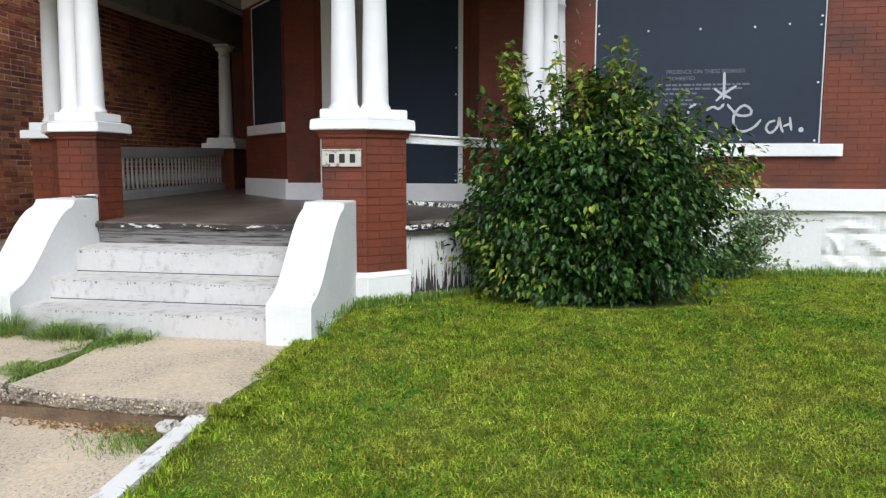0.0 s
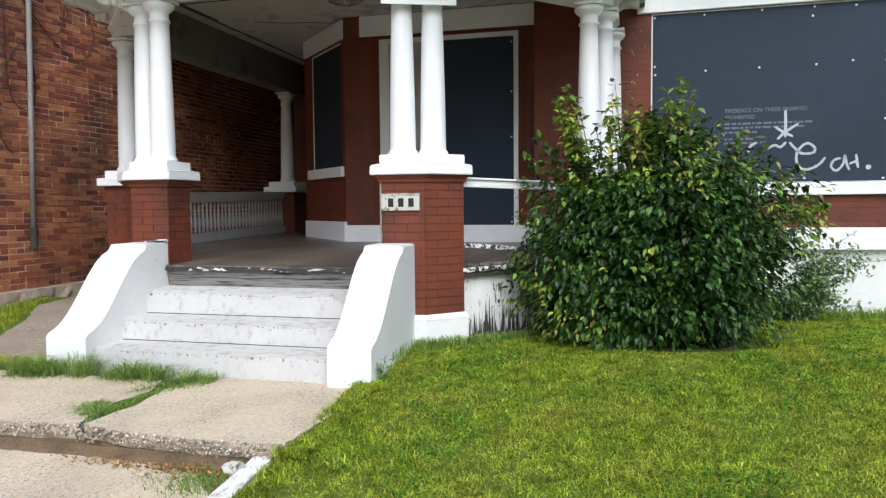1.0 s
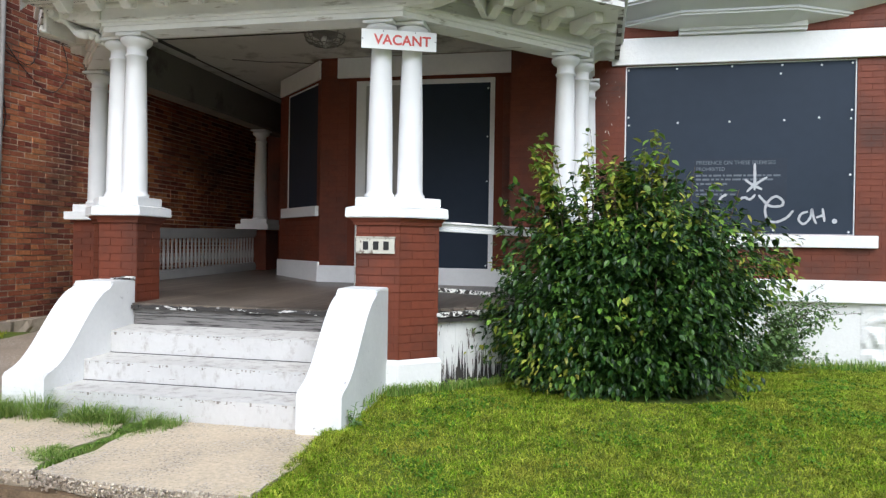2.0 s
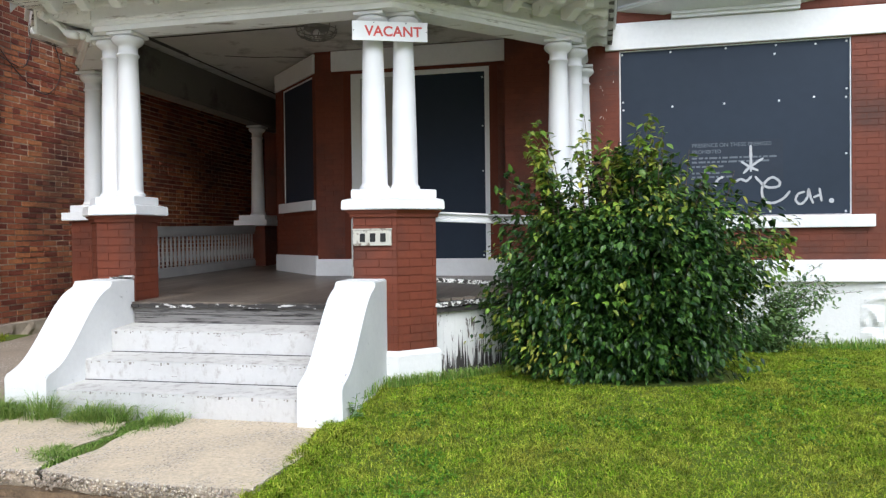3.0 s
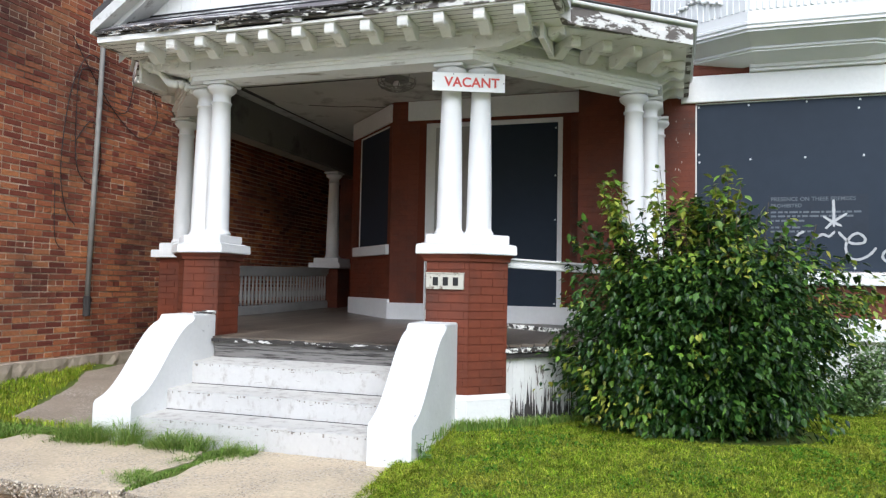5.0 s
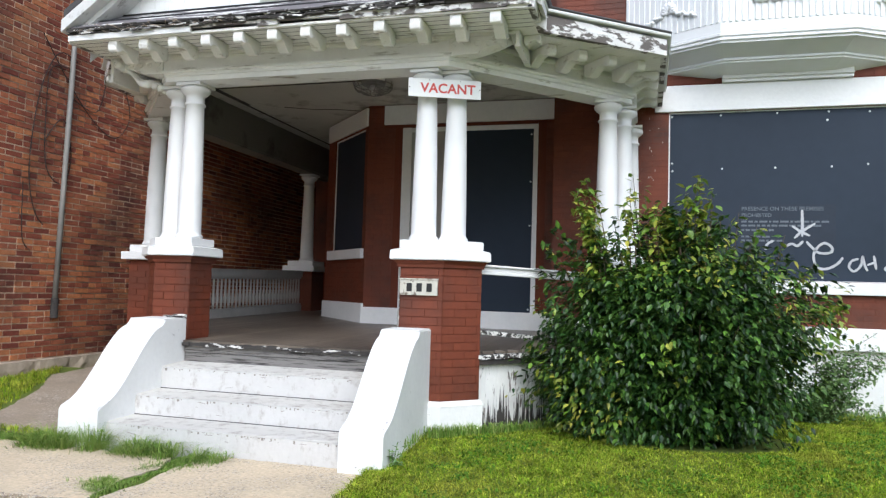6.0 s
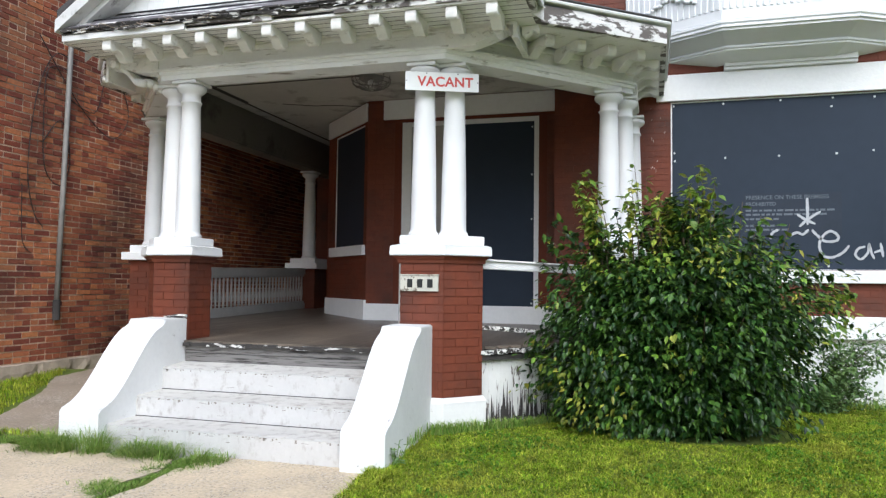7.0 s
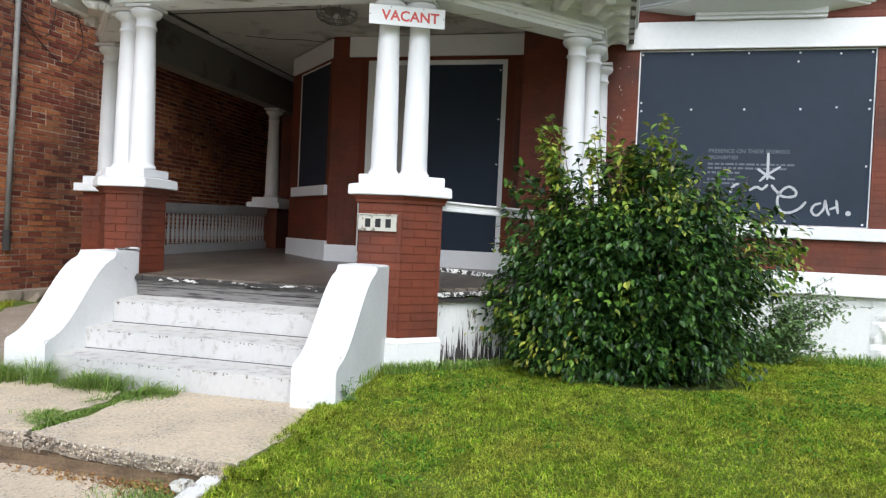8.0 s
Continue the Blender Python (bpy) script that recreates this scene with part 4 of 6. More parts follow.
edge(R_EAVE, 3.286, 3.305, 0.05, "shingle", "roof_edge")
edge(L_EAVE[::-1], 3.112, 3.245, 0.015)
edge(L_EAVE[::-1], 3.262, 3.285, 0.045, "white", "drip_edge")

CEIL = 3.34
bm = B()
prism(bm, [(p[0], p[1]) for p in ((LINE[0][0], LINE[0][1]), LINE[1], LINE[2], LINE[3], LINE[4], (RP[0], YW), (0.885, YW), (0.885, YD), KINK, (ex, ey), (ex, 6.6))], CEIL, CEIL + 0.05)
ceiling = tagged(part("ceiling", bm, M["ceiling"]), "stained off-white porch ceiling with peeling paint", "ceiling", kind="structure")
bm = B()
box(bm, -2.87, -2.852, 1.4, 5.8, CEIL - 0.010, CEIL + 0.001)
# dark cross strip drawn in place of the shadow line behind the front beam
box(bm, -2.85, -1.05, 2.695, 2.707, CEIL - 0.008, CEIL + 0.001)
for a, b in (((-2.45, 3.58), (-2.1, 3.76)), ((-2.1, 3.76), (-1.85, 3.79)), ((-1.85, 3.79), (-1.52, 3.94))):
    d = Vector(b) - Vector(a)
    box(bm, 0, d.length + 0.004, -0.006, 0.006, CEIL - 0.005, CEIL + 0.001, pose(a[0], a[1], 0, 0, 0, math.degrees(math.atan2(d.y, d.x))))
tagged(part("trim", bm, M["dark_wood"]), "dark trim line, crack and drawn-in shadow line on the ceiling", "trim", kind="structure")
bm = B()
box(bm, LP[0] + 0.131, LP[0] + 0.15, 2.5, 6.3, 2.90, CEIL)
part("side_frieze", bm, M["stained_shaded_beam"], beam, "inner beam board with rot and stains, darkened for the porch shade")

# roof: gable over the front, low slopes over the sides
roof = thing("porch_roof", "porch roof with a white front gable and worn edges", "roof", kind="structure")
RISE = 0.70
ZR = 3.27
APEX = ZR + (GA - GX0) * RISE
bm = B()
for sx in (-1, 1):
    e = GA + sx * (GX1 - GA + 0.05)
    vs = [bm.verts.new(c) for c in ((e, GY - 0.04, ZR + 0.055), (e, YW - 0.02, ZR + 0.055), (GA, YW - 0.02, APEX + 0.08), (GA, GY - 0.04, APEX + 0.08))]
    vt = [bm.verts.new(v.co + Vector((0, 0, 0.06))) for v in vs]
    bm.faces.new(vs)
    bm.faces.new(vt[::-1])
    for i in range(4):
        bm.faces.new((vs[i], vs[(i + 1) % 4], vt[(i + 1) % 4], vt[i]))
part("gable_slope", bm, M["shingle"], roof, "dark shingles")
for line, inner in ((R_EAVE, [(0.6, 1.2), (0.6, YW - 0.02)]), (L_EAVE, [(-2.3, 1.2), (-2.3, 6.6)])):
    bm = B()
    a = [bm.verts.new((x, y, 3.306)) for x, y in line[1:]]
    b = [bm.verts.new((inner[0][0], inner[0][1], 3.52)), bm.verts.new((inner[1][0], inner[1][1], 3.66))]
    bm.faces.new((a[0], a[1], a[2], b[1], b[0]))
    part("side_slope", bm, M["shingle"], roof, "dark shingles")
# raking boards of the gable, in three steps
for sx in (-1, 1):
    for y0, y1, lo, hi, mat in ((GY - 0.05, GY + 0.05, -0.075, 0.03, "rake"), (GY + 0.05, GY + 0.30, -0.13, -0.075, "rake"), (GY + 0.30, 0.83, -0.22, -0.13, "rake")):
        bm = B()
        e0 = GA + sx * (GX1 - GA + 0.06)
        pts = []
        for x in (e0, GA):
            zz = ZR + (abs(e0 - GA) - abs(x - GA)) * RISE
            pts.append((x, zz))
        vs = []
        for y in (y0, y1):
            for (x, z) in pts:
                for d in (lo, hi):
                    vs.append(bm.verts.new((x, y, z + d)))
        for f in ((0, 1, 3, 2), (4, 5, 7, 6), (0, 1, 5, 4), (2, 3, 7, 6), (0, 2, 6, 4), (1, 3, 7, 5)):
            bm.faces.new([vs[i] for i in f])
        part("raking_board", bm, M[mat], roof, "pale raking board with flaking paint")
bm = B()
n = 26
for i in range(n):
    x0, x1 = GX0 + 0.06 + (GX1 - GX0 - 0.12) * i / n, GX0 + 0.06 + (GX1 - GX0 - 0.12) * (i + 1) / n - 0.004
    z0 = 3.40
    za, zb = ((ZR - 0.06) + min(x - GX0, GX1 - x) * RISE for x in (x0, x1))
    if max(za, zb) < z0 + 0.02:
        continue
    lo = [bm.verts.new((x, y, z0)) for x in (x0, x1) for y in (0.765, 0.785)]
    hi = [bm.verts.new((x, y, max(z0 + 0.001, z))) for x, z in ((x0, za), (x1, zb)) for y in (0.765, 0.785)]
    for f in ((0, 2, 3, 1),):
        bm.faces.new([lo[q] for q in f])
        bm.faces.new([hi[q] for q in f][::-1])
    for a, b in ((0, 1), (1, 3), (3, 2), (2, 0)):
        bm.faces.new((lo[a], lo[b], hi[b], hi[a]))
part("tympanum", bm, M["white"], roof, "white boarded gable face")
bm = B()
prof = [(GY - 0.035, 3.228), (GY + 0.225, 3.402), (GY + 0.262, 3.402), (GY + 0.30, 3.30), (GY + 0.03, 3.215)]
extrude_profile(bm, prof, Matrix(((0, 0, 1, GX0 + 0.02), (1, 0, 0, 0), (0, 1, 0, 0), (0, 0, 0, 1))), Matrix(((0, 0, 1, GX1 - 0.02), (1, 0, 0, 0), (0, 1, 0, 0), (0, 0, 0, 1))))
part("pent_roof", bm, M["peel_pent"], roof, "dark weathered ledge below the gable face with flakes of white paint")
for y, z, w in ((GY + 0.235, 3.404, 0.018), (GY + 0.10, 3.316, 0.008)):
    bm = B()
    box(bm, GX0 + 0.15, GX1 - 0.15, y - w, y + w, z - 0.004, z + 0.010)
    part("ledge_strip", bm, M["black"], roof, "black strip along the ledge")

# sign with figures on the gable
gs = thing("gable_sign", "white gable sign with red figures, partly out of sight", "sign", (-1.16, 0.763, 3.428))
part("panel", box(B(), 0, 0.80, -0.012, 0.0, 0, 0.42, bevel=0.002), M["sign"], gs)
bm = B()
for x0, x1, z0, z1 in ((0.015, 0.785, 0.012, 0.02), (0.015, 0.022, 0.02, 0.40), (0.778, 0.785, 0.02, 0.40), (0.022, 0.778, 0.40, 0.408)):
    box(bm, x0, x1, -0.014, -0.012, z0, z1)
part("border", bm, M["sign_red"], gs)
for k in range(12):
    if k not in (3, 7):
        part("figure", box(B(), 0.05 + 0.058 * k, 0.05 + 0.058 * k + 0.036, -0.014, -0.0125, 0.05, 0.115), M["sign_red"], gs)

# ---- oriel bay above the wide window ----
oriel = thing("oriel_bay", "white ribbed metal oriel bay with relief ornaments", "bay", kind="structure")
OL = [(1.62, YW), (2.52, 2.93), (3.68, 2.93), (4.58, YW)]
bm = B()
run(bm, OL, [(-0.05, 3.69), (0.0, 3.69), (0.0, 5.4), (-0.05, 5.4)])
for i in range(3):
    a, b = Vector(OL[i]), Vector(OL[i + 1])
    u = (b - a).normalized()
    n = Vector((u.y, -u.x))
    L = (b - a).length
    k = int(L / 0.058)
    ang = math.degrees(math.atan2(u.y, u.x))
    for j in range(k):
        s = (j + 0.5) * L / k
        box(bm, -0.013, 0.013, -0.014, 0.002, 0, 1.6, pose(a.x + u.x * s, a.y + u.y * s, 3.79, 0, 0, ang), bevel=0.0)
part("siding", bm, M["siding"], oriel, "vertical ribbed white metal")
bm = B()
run(bm, OL, [(-0.1, 3.69), (0.004, 3.69), (0.006, 3.78), (-0.02, 3.79), (-0.1, 3.79)])
run(bm, OL, [(-0.14, 3.585), (0.0, 3.585), (0.0, 3.605), (0.022, 3.612), (0.022, 3.632), (0.012, 3.638), (0.03, 3.65), (0.03, 3.672), (0.0, 3.689), (-0.14, 3.689)])
part("cornice", bm, M["siding"], oriel, "moulded white base")
bm = B()
run(bm, OL, [(-0.13, 3.60), (-0.012, 3.584), (-0.2, 3.50), (-0.185, 3.495), (-0.185, 3.475), (-0.205, 3.470), (-0.205, 3.455), (-0.215, 3.45), (-0.43, 3.385), (-0.43, 3.5)])
part("soffit", bm, M["siding"], oriel, "stepped soffit below the bay")
bm = B()
box(bm, 2.58, 3.77, YW - 0.075, YW, 3.33, 3.36, bevel=0.004)
box(bm, 2.58, 3.77, YW - 0.10, YW, 3.36, 3.375, bevel=0.004)
box(bm, 2.58, 3.77, YW - 0.09, YW, 3.375, 3.43, bevel=0.004)
part("moulding", bm, M["white"], oriel, "white moulding on the lintel")


def ornament(cx, z, k, m):
    bm = B()
    rng = random.Random(k)
    for sx in (-1, 1):
        if k:
            for r, ox, oz in ((0.085, 0.10, 0.10), (0.05, 0.245, 0.06), (0.045, 0.25, 0.155)):
                tube(bm, [m @ Vector((cx + sx * (ox + r * (1 - 0.1 * q) * math.cos(q * 0.75)), -0.018, z + oz + r * (1 - 0.1 * q) * math.sin(q * 0.75))) for q in range(9)], 0.019, 8)
        for q in range(9):
            p = m @ Vector((cx + sx * (0.03 + 0.03 * q), -0.016, z + (0.05 if k else 0.10 - 0.011 * q) + 0.012 * math.sin(q * 2)))
            lathe(bm, [(0.004, -0.022), (0.022, -0.012), (0.026, 0.0), (0.02, 0.014), (0.004, 0.022)], 8, Matrix.Translation(p))
    if not k:
        for q in range(7):
            a = math.pi * q / 6
            tube(bm, [m @ Vector((cx, -0.016, z + 0.10)), m @ Vector((cx + 0.05 * math.cos(a), -0.03, z + 0.12 + 0.05 * math.sin(a))), m @ Vector((cx + 0.075 * math.cos(a), -0.012, z + 0.12 + 0.085 * math.sin(a)))], 0.016, 6)
    part("ornament", bm, M["siding"], oriel, "cast scroll and garland relief", smooth=True)


ornament(0.58, 3.93, 1, pose(2.52, 2.93, 0))
ornament(0.50, 3.91, 0, pose(1.62, YW, 0, 0, 0, -29))
ornament(0.50, 3.91, 0, pose(3.68, 2.93, 0, 0, 0, 29))

# ---- chamfer: rail, loose lower rail, skirt, floor edge ----
cdir = Vector((RP[0] - 0.12, RP[1] - 0.17, 0)) - Vector((XR + PW + PW * S - 0.02, PY + PW * S, 0))
clen = cdir.length
cyaw = math.degrees(math.atan2(cdir.y, cdir.x))
cm = pose(XR + PW + PW * S - 0.02, PY + PW * S, 0, 0, 0, cyaw)
rail = thing("porch_rail", "white porch handrail with peeling paint between brick piers", "rail")
bm = B()
box(bm, 0.0, clen, 0.03, 0.11, 1.285, 1.31, cm @ pose(0, 0, 0, 0, 1.2, 0), bevel=0.003)
box(bm, 0.0, clen, 0.045, 0.095, 1.31, 1.345, cm @ pose(0, 0, 0, 0, 1.2, 0), bevel=0.006)
box(bm, 0.0, clen, 0.025, 0.115, 1.345, 1.362, cm @ pose(0, 0, 0, 0, 1.2, 0), bevel=0.004)
part("handrail", bm, M["concrete_white"], rail)
loose = thing("fallen_rail", "broken white lower rail lying slanted on the porch floor", "rail")
bm = B()
box(bm, 0.02, 1.05, 0.02, 0.09, 0.0, 0.035, cm @ pose(0, 0.03, 0.815, 0, 5.2, -2), bevel=0.004)
part("board", bm, M["peel_edge"], loose)
skirt = thing("porch_skirt", "white boarded porch skirt, paint rotting off towards the ground", "skirt", kind="structure")
k = 0
while k * 0.115 < clen:
    bm = B()
    box(bm, k * 0.115, min(clen, k * 0.115 + 0.113), 0.045, 0.07, -0.05, 0.575 + 0.01 * k, cm, bevel=0.002)
    part("board", bm, M["peel_skirt"], skirt)
    # bare rotten wood at the foot of the board, with a jagged upper edge
    bm = B()
    teeth = random.Random(90 + k)
    a, b = k * 0.115 + 0.002, min(clen, k * 0.115 + 0.111)
    n = 18
    rise = 0.12 + 0.14 * min(1.0, k / 2)
    lo = [bm.verts.new(cm @ Vector((a + (b - a) * q / n, 0.0425, -0.05))) for q in range(n + 1)]
    hi = [bm.verts.new(cm @ Vector((a + (b - a) * q / n, 0.0425, 0.07 + rise * (0.15 + teeth.random() ** 2 * 1.2)))) for q in range(n + 1)]
    back = [bm.verts.new(cm @ Vector((a, 0.046, -0.05))), bm.verts.new(cm @ Vector((b, 0.046, -0.05)))]
    for q in range(n):
        bm.faces.new((lo[q], lo[q + 1], hi[q + 1], hi[q]))
    bm.faces.new((lo[0], back[0], back[1], lo[-1]))
    part("rotten_foot", bm, M["dark_wood"], skirt, "bare dark rotten wood")
    k += 1
bm = B()
rng = random.Random(4)
s = 0.0
while s < clen:
    w = rng.uniform(0.03, 0.09)
    box(bm, s, min(clen, s + w), -0.015 - rng.uniform(0, 0.01), 0.03, 0.612 + 0.021 * s + rng.uniform(0, 0.012), 0.652 + 0.021 * s, cm)
    s += w
tagged(part("floor_edge", bm, M["peel_edge"]), "splintered floor edge with flaking white paint", "floor edge", kind="structure")
bm = B()
box(bm, 0.0, clen, 0.0, 0.06, 0.575, 0.612, cm)
tagged(part("trim", bm, M["dark_wood"]), "dark board under the floor edge", "trim", kind="structure")

# ---- side balustrade ----
bal = thing("balustrade", "white turned balustrade along the open side of the porch", "balustrade")
y0, y1 = LP[1] + 0.2, 5.67
fz = lambda y: FLOOR(0, y)
bm = B()
for za, zb, w in ((-0.005, 0.085, 0.05), (0.085, 0.11, 0.035), (0.48, 0.51, 0.03), (0.51, 0.58, 0.05), (0.58, 0.605, 0.065)):
    prism(bm, [(LP[0] - w, y0), (LP[0] + w, y0), (LP[0] + w, y1), (LP[0] - w, y1)], lambda x, y: fz(y) + za, lambda x, y: fz(y) + zb)
part("rail", bm, M["shaded_white"], bal)
spin = [(r * 0.85, z * 1.28) for r, z in [(0.016, 0.0), (0.016, 0.03), (0.022, 0.035), (0.016, 0.045), (0.024, 0.07), (0.026, 0.10), (0.018, 0.16), (0.014, 0.20), (0.02, 0.21), (0.014, 0.225), (0.018, 0.25), (0.018, 0.29)]]
src = None
n = int((y1 - y0) / 0.085)
for k in range(n):
    y = y0 + (k + 0.5) * (y1 - y0) / n
    if src is None:
        src = part("baluster", lathe(B(), spin, 10), M["shaded_white"], bal, smooth=True)
        ob = src
    else:
        ob = new("baluster", src.data)
        ob.parent = bal
    ob.location = (LP[0], y, fz(y) + 0.109)

# ---- sign on the columns ----
sign = thing("vacant_sign", "white sign with red capitals across two porch columns", "sign")
sign.matrix_world = pose(cx + S22 * 0.150, cy - C22 * 0.150, 2.714, 0, 0, 22) @ Matrix.Scale(0.93, 4)
part("panel", box(B(), -0.305, 0.305, -0.004, 0.004, -0.078, 0.078, bevel=0.0015), M["sign"], sign)
for x, z in ((-0.295, 0.0), (0.295, 0.0), (-0.13, 0.066), (0.13, 0.066)):
    part("nail", lathe(B(), [(0.005, 0), (0.004, 0.003)], 8, pose(x, -0.004, z, 90, 0, 0)), M["black"], sign)


def lettering(text, size, m, mat, parent, spacing=1.0, bold=0.0):
    """Built-in font, turned into a mesh."""
    cu = bpy.data.curves.new("text", 'FONT')
    cu.body, cu.size, cu.extrude, cu.offset, cu.space_character = text, size, 0.0006, bold, spacing
    cu.align_x = 'LEFT'
    ob = bpy.data.objects.new("text", cu)
    scene.collection.objects.link(ob)
    bpy.context.view_layer.update()
    me = bpy.data.meshes.new_from_object(ob.evaluated_get(bpy.context.evaluated_depsgraph_get()))
    bpy.data.objects.remove(ob)
    me.materials.clear()
    me.materials.append(mat)
    o = new("lettering", me)
    o.parent = parent
    o.matrix_basis = m
    return o


lettering("VACANT", 0.112, pose(-0.203, -0.0052, -0.038, 90, 0, 0), M["sign_red"], sign, 1.03, 0.0028)

# ---- number plate on the pier: plain bars ----
plate = thing("number_plate", "chipped cream plate with dark figures on the brick pier", "plate")
plate.matrix_world = pose(XR + 0.012, PY - 0.004, 1.105)
part("panel", box(B(), 0.0, 0.30, -0.016, 0.004, 0, 0.118, bevel=0.003), M["plate"], plate)
for x in (0.055, 0.135, 0.215):
    part("figure", box(B(), x, x + 0.042, -0.0195, -0.016, 0.028, 0.092, bevel=0.001), M["black"], plate, "plain dark bar")
bm = B()
box(bm, -0.004, 0.304, -0.022, 0.004, 0.119, 0.128, bevel=0.001)
part("edge", bm, M["plate"], plate)
bm = B()
tube(bm, [(XR + 0.002, PY - 0.008, 0.86), (XR + 0.002, PY - 0.008, 1.31)], 0.006, 8)
tagged(part("conduit", bm, M["galv"]), "thin pale conduit up the edge of the pier", "conduit")

# ---- the wide board: stencil, graffiti, screws ----
by = -0.0125
pn = part("stencil_panel", box(B(), 0.685, 1.56, by - 0.0012, by + 0.001, 0.33, 0.755), M["stencil_dark"], win, "darker painted patch")
lettering("PRESENCE ON THESE PREMISES", 0.054, pose(0.705, by - 0.0022, 0.695, 90, 0, 0), M["stencil"], win, 1.0, 0.0006)
lettering("PROHIBITED", 0.050, pose(0.705, by - 0.0022, 0.632, 90, 0, 0), M["stencil"], win, 1.0, 0.0006)
bm = B()
rng = random.Random(9)
for z, L in ((0.575, 0.77), (0.535, 0.72), (0.49, 0.30), (0.425, 0.26), (0.385, 0.33)):
    x = 0.705
    while x < 0.705 + L:
        w = rng.uniform(0.02, 0.085)
        box(bm, x, x + w, by - 0.0022, by - 0.001, z, z + 0.019)
        x += w + 0.014
part("stencil_lines", bm, M["stencil"], win, "lines of small worn stencil marks")


COATS = []


def spray(pts, w=0.024):
    """A sprayed stroke, as a thin smooth ribbon on the board."""
    P = [Vector((x, z)) for x, z in pts]
    fine = []
    for i in range(len(P) - 1):
        p0, p1, p2, p3 = P[max(0, i - 1)], P[i], P[i + 1], P[min(len(P) - 1, i + 2)]
        for q in range(6):
            t = q / 6
            fine.append(0.5 * (2 * p1 + (p2 - p0) * t + (2 * p0 - 5 * p1 + 4 * p2 - p3) * t * t + (3 * p1 - p0 - 3 * p2 + p3) * t ** 3))
    fine.append(P[-1])
    bm = B()
    L, R = [], []
    COATS.append(w)
    yy = by - 0.003 - 0.0004 * len(COATS)
    for i, p in enumerate(fine):
        d = (fine[min(i + 1, len(fine) - 1)] - fine[max(i - 1, 0)]).normalized()
        n = Vector((-d.y, d.x))
        e = min(1.0, 0.5 + 0.25 * min(i, len(fine) - 1 - i))
        k = 0.5 * w * e * (1 + 0.12 * math.sin(i * 1.7))
        L.append(bm.verts.new((p.x + n.x * k, yy, p.y + n.y * k)))
        R.append(bm.verts.new((p.x - n.x * k, yy, p.y - n.y * k)))
    for i in range(len(fine) - 1):
        bm.faces.new((L[i], R[i], R[i + 1], L[i + 1]))
    return part("graffiti_stroke", bm, M["spray"], win)


spray([(1.259, 0.703), (1.262, 0.57), (1.261, 0.437)], 0.026)
spray([(1.169, 0.543), (1.248, 0.487), (1.33, 0.446)])
spray([(1.377, 0.568), (1.257, 0.487), (1.189, 0.42)])
spray([(0.93, 0.30), (0.935, 0.339), (0.958, 0.372), (1.002, 0.394)])
spray([(1.10, 0.33), (1.165, 0.365), (1.219, 0.346), (1.27, 0.395)])
spray([(1.30, 0.39), (1.335, 0.345), (1.409, 0.28), (1.509, 0.283), (1.524, 0.33), (1.466, 0.375), (1.406, 0.344), (1.365, 0.271), (1.369, 0.188), (1.407, 0.132), (1.478, 0.125), (1.564, 0.169), (1.62, 0.238)], 0.024)
spray([(1.754, 0.226), (1.694, 0.205), (1.671, 0.146), (1.717, 0.106), (1.775, 0.168), (1.787, 0.25), (1.806, 0.168), (1.83, 0.109)], 0.022)
spray([(1.827, 0.168), (1.898, 0.197)], 0.022)
spray([(1.884, 0.259), (1.904, 0.127)], 0.024)
part("graffiti_dot", lathe(B(), [(0.024, 0), (0.022, 0.001)], 14, pose(1.993, by - 0.0025, 0.134, 90, 0, 0)), M["spray"], win)
screws(win, [(0.03, 1.67), (0.505, 1.67), (1.033, 1.675), (1.498, 1.672), (1.856, 1.66), (2.13, 1.67), (0.035, 1.185), (0.04, 1.104), (0.52, 1.12), (1.016, 1.124), (1.524, 1.127), (2.13, 1.214), (2.125, 1.132), (2.125, 0.588), (2.12, 0.03), (1.439, 0.039), (1.485, 1.588), (1.84, 1.146)])
screws(door, [(1.535, 2.04), (1.535, 1.5), (1.535, 1.0), (1.535, 0.45), (1.535, 0.06)])

# ---- ceiling light ----
lamp = thing("ceiling_light", "old wire cage ceiling light, unlit", "ceiling light", (-0.965, 2.78, CEIL))
part("base", lathe(B(), [(0.12, -0.03), (0.13, -0.02), (0.13, 0.0)], 20), M["galv"], lamp)
for k in range(12):
    a = k * math.pi / 6
    bm = B()
    tube(bm, [(r * math.cos(a), r * math.sin(a), z) for r, z in ((0.21, 0.0), (0.205, -0.05), (0.17, -0.10), (0.06, -0.125))], 0.005, 5)
    part("wire", bm, M["galv"], lamp)
for r, z in ((0.207, -0.03), (0.195, -0.075), (0.12, -0.118)):
    bm = B()
    tube(bm, [(r * math.cos(q * 0.2618), r * math.sin(q * 0.2618), z) for q in range(25)], 0.005, 5)
    part("ring", bm, M["galv"], lamp)
part("bulb", lathe(B(), [(0.02, -0.03), (0.035, -0.05), (0.035, -0.08), (0.01, -0.10)], 12), M["sign"], lamp, smooth=True)

# ---- pipe and cables on the neighbour's wall ----
pipe = thing("downpipe", "grey metal conduit pipe down the brick side wall", "pipe")
px = XN + 0.045
bm = B()
tube(bm, [(px, 2.47, 0.93), (px, 2.50, 2.2), (px, 2.53, 3.4), (px, 2.55, 4.6), (px, 2.56, 6.5)], 0.031, 12)
part("tube", bm, M["galv"], pipe, smooth=True)
bm = B()
tube(bm, [(px, 2.47, 0.70), (px, 2.47, 0.93)], 0.042, 12)
part("socket", bm, M["dark_wood"], pipe, "rusty socket at the foot")


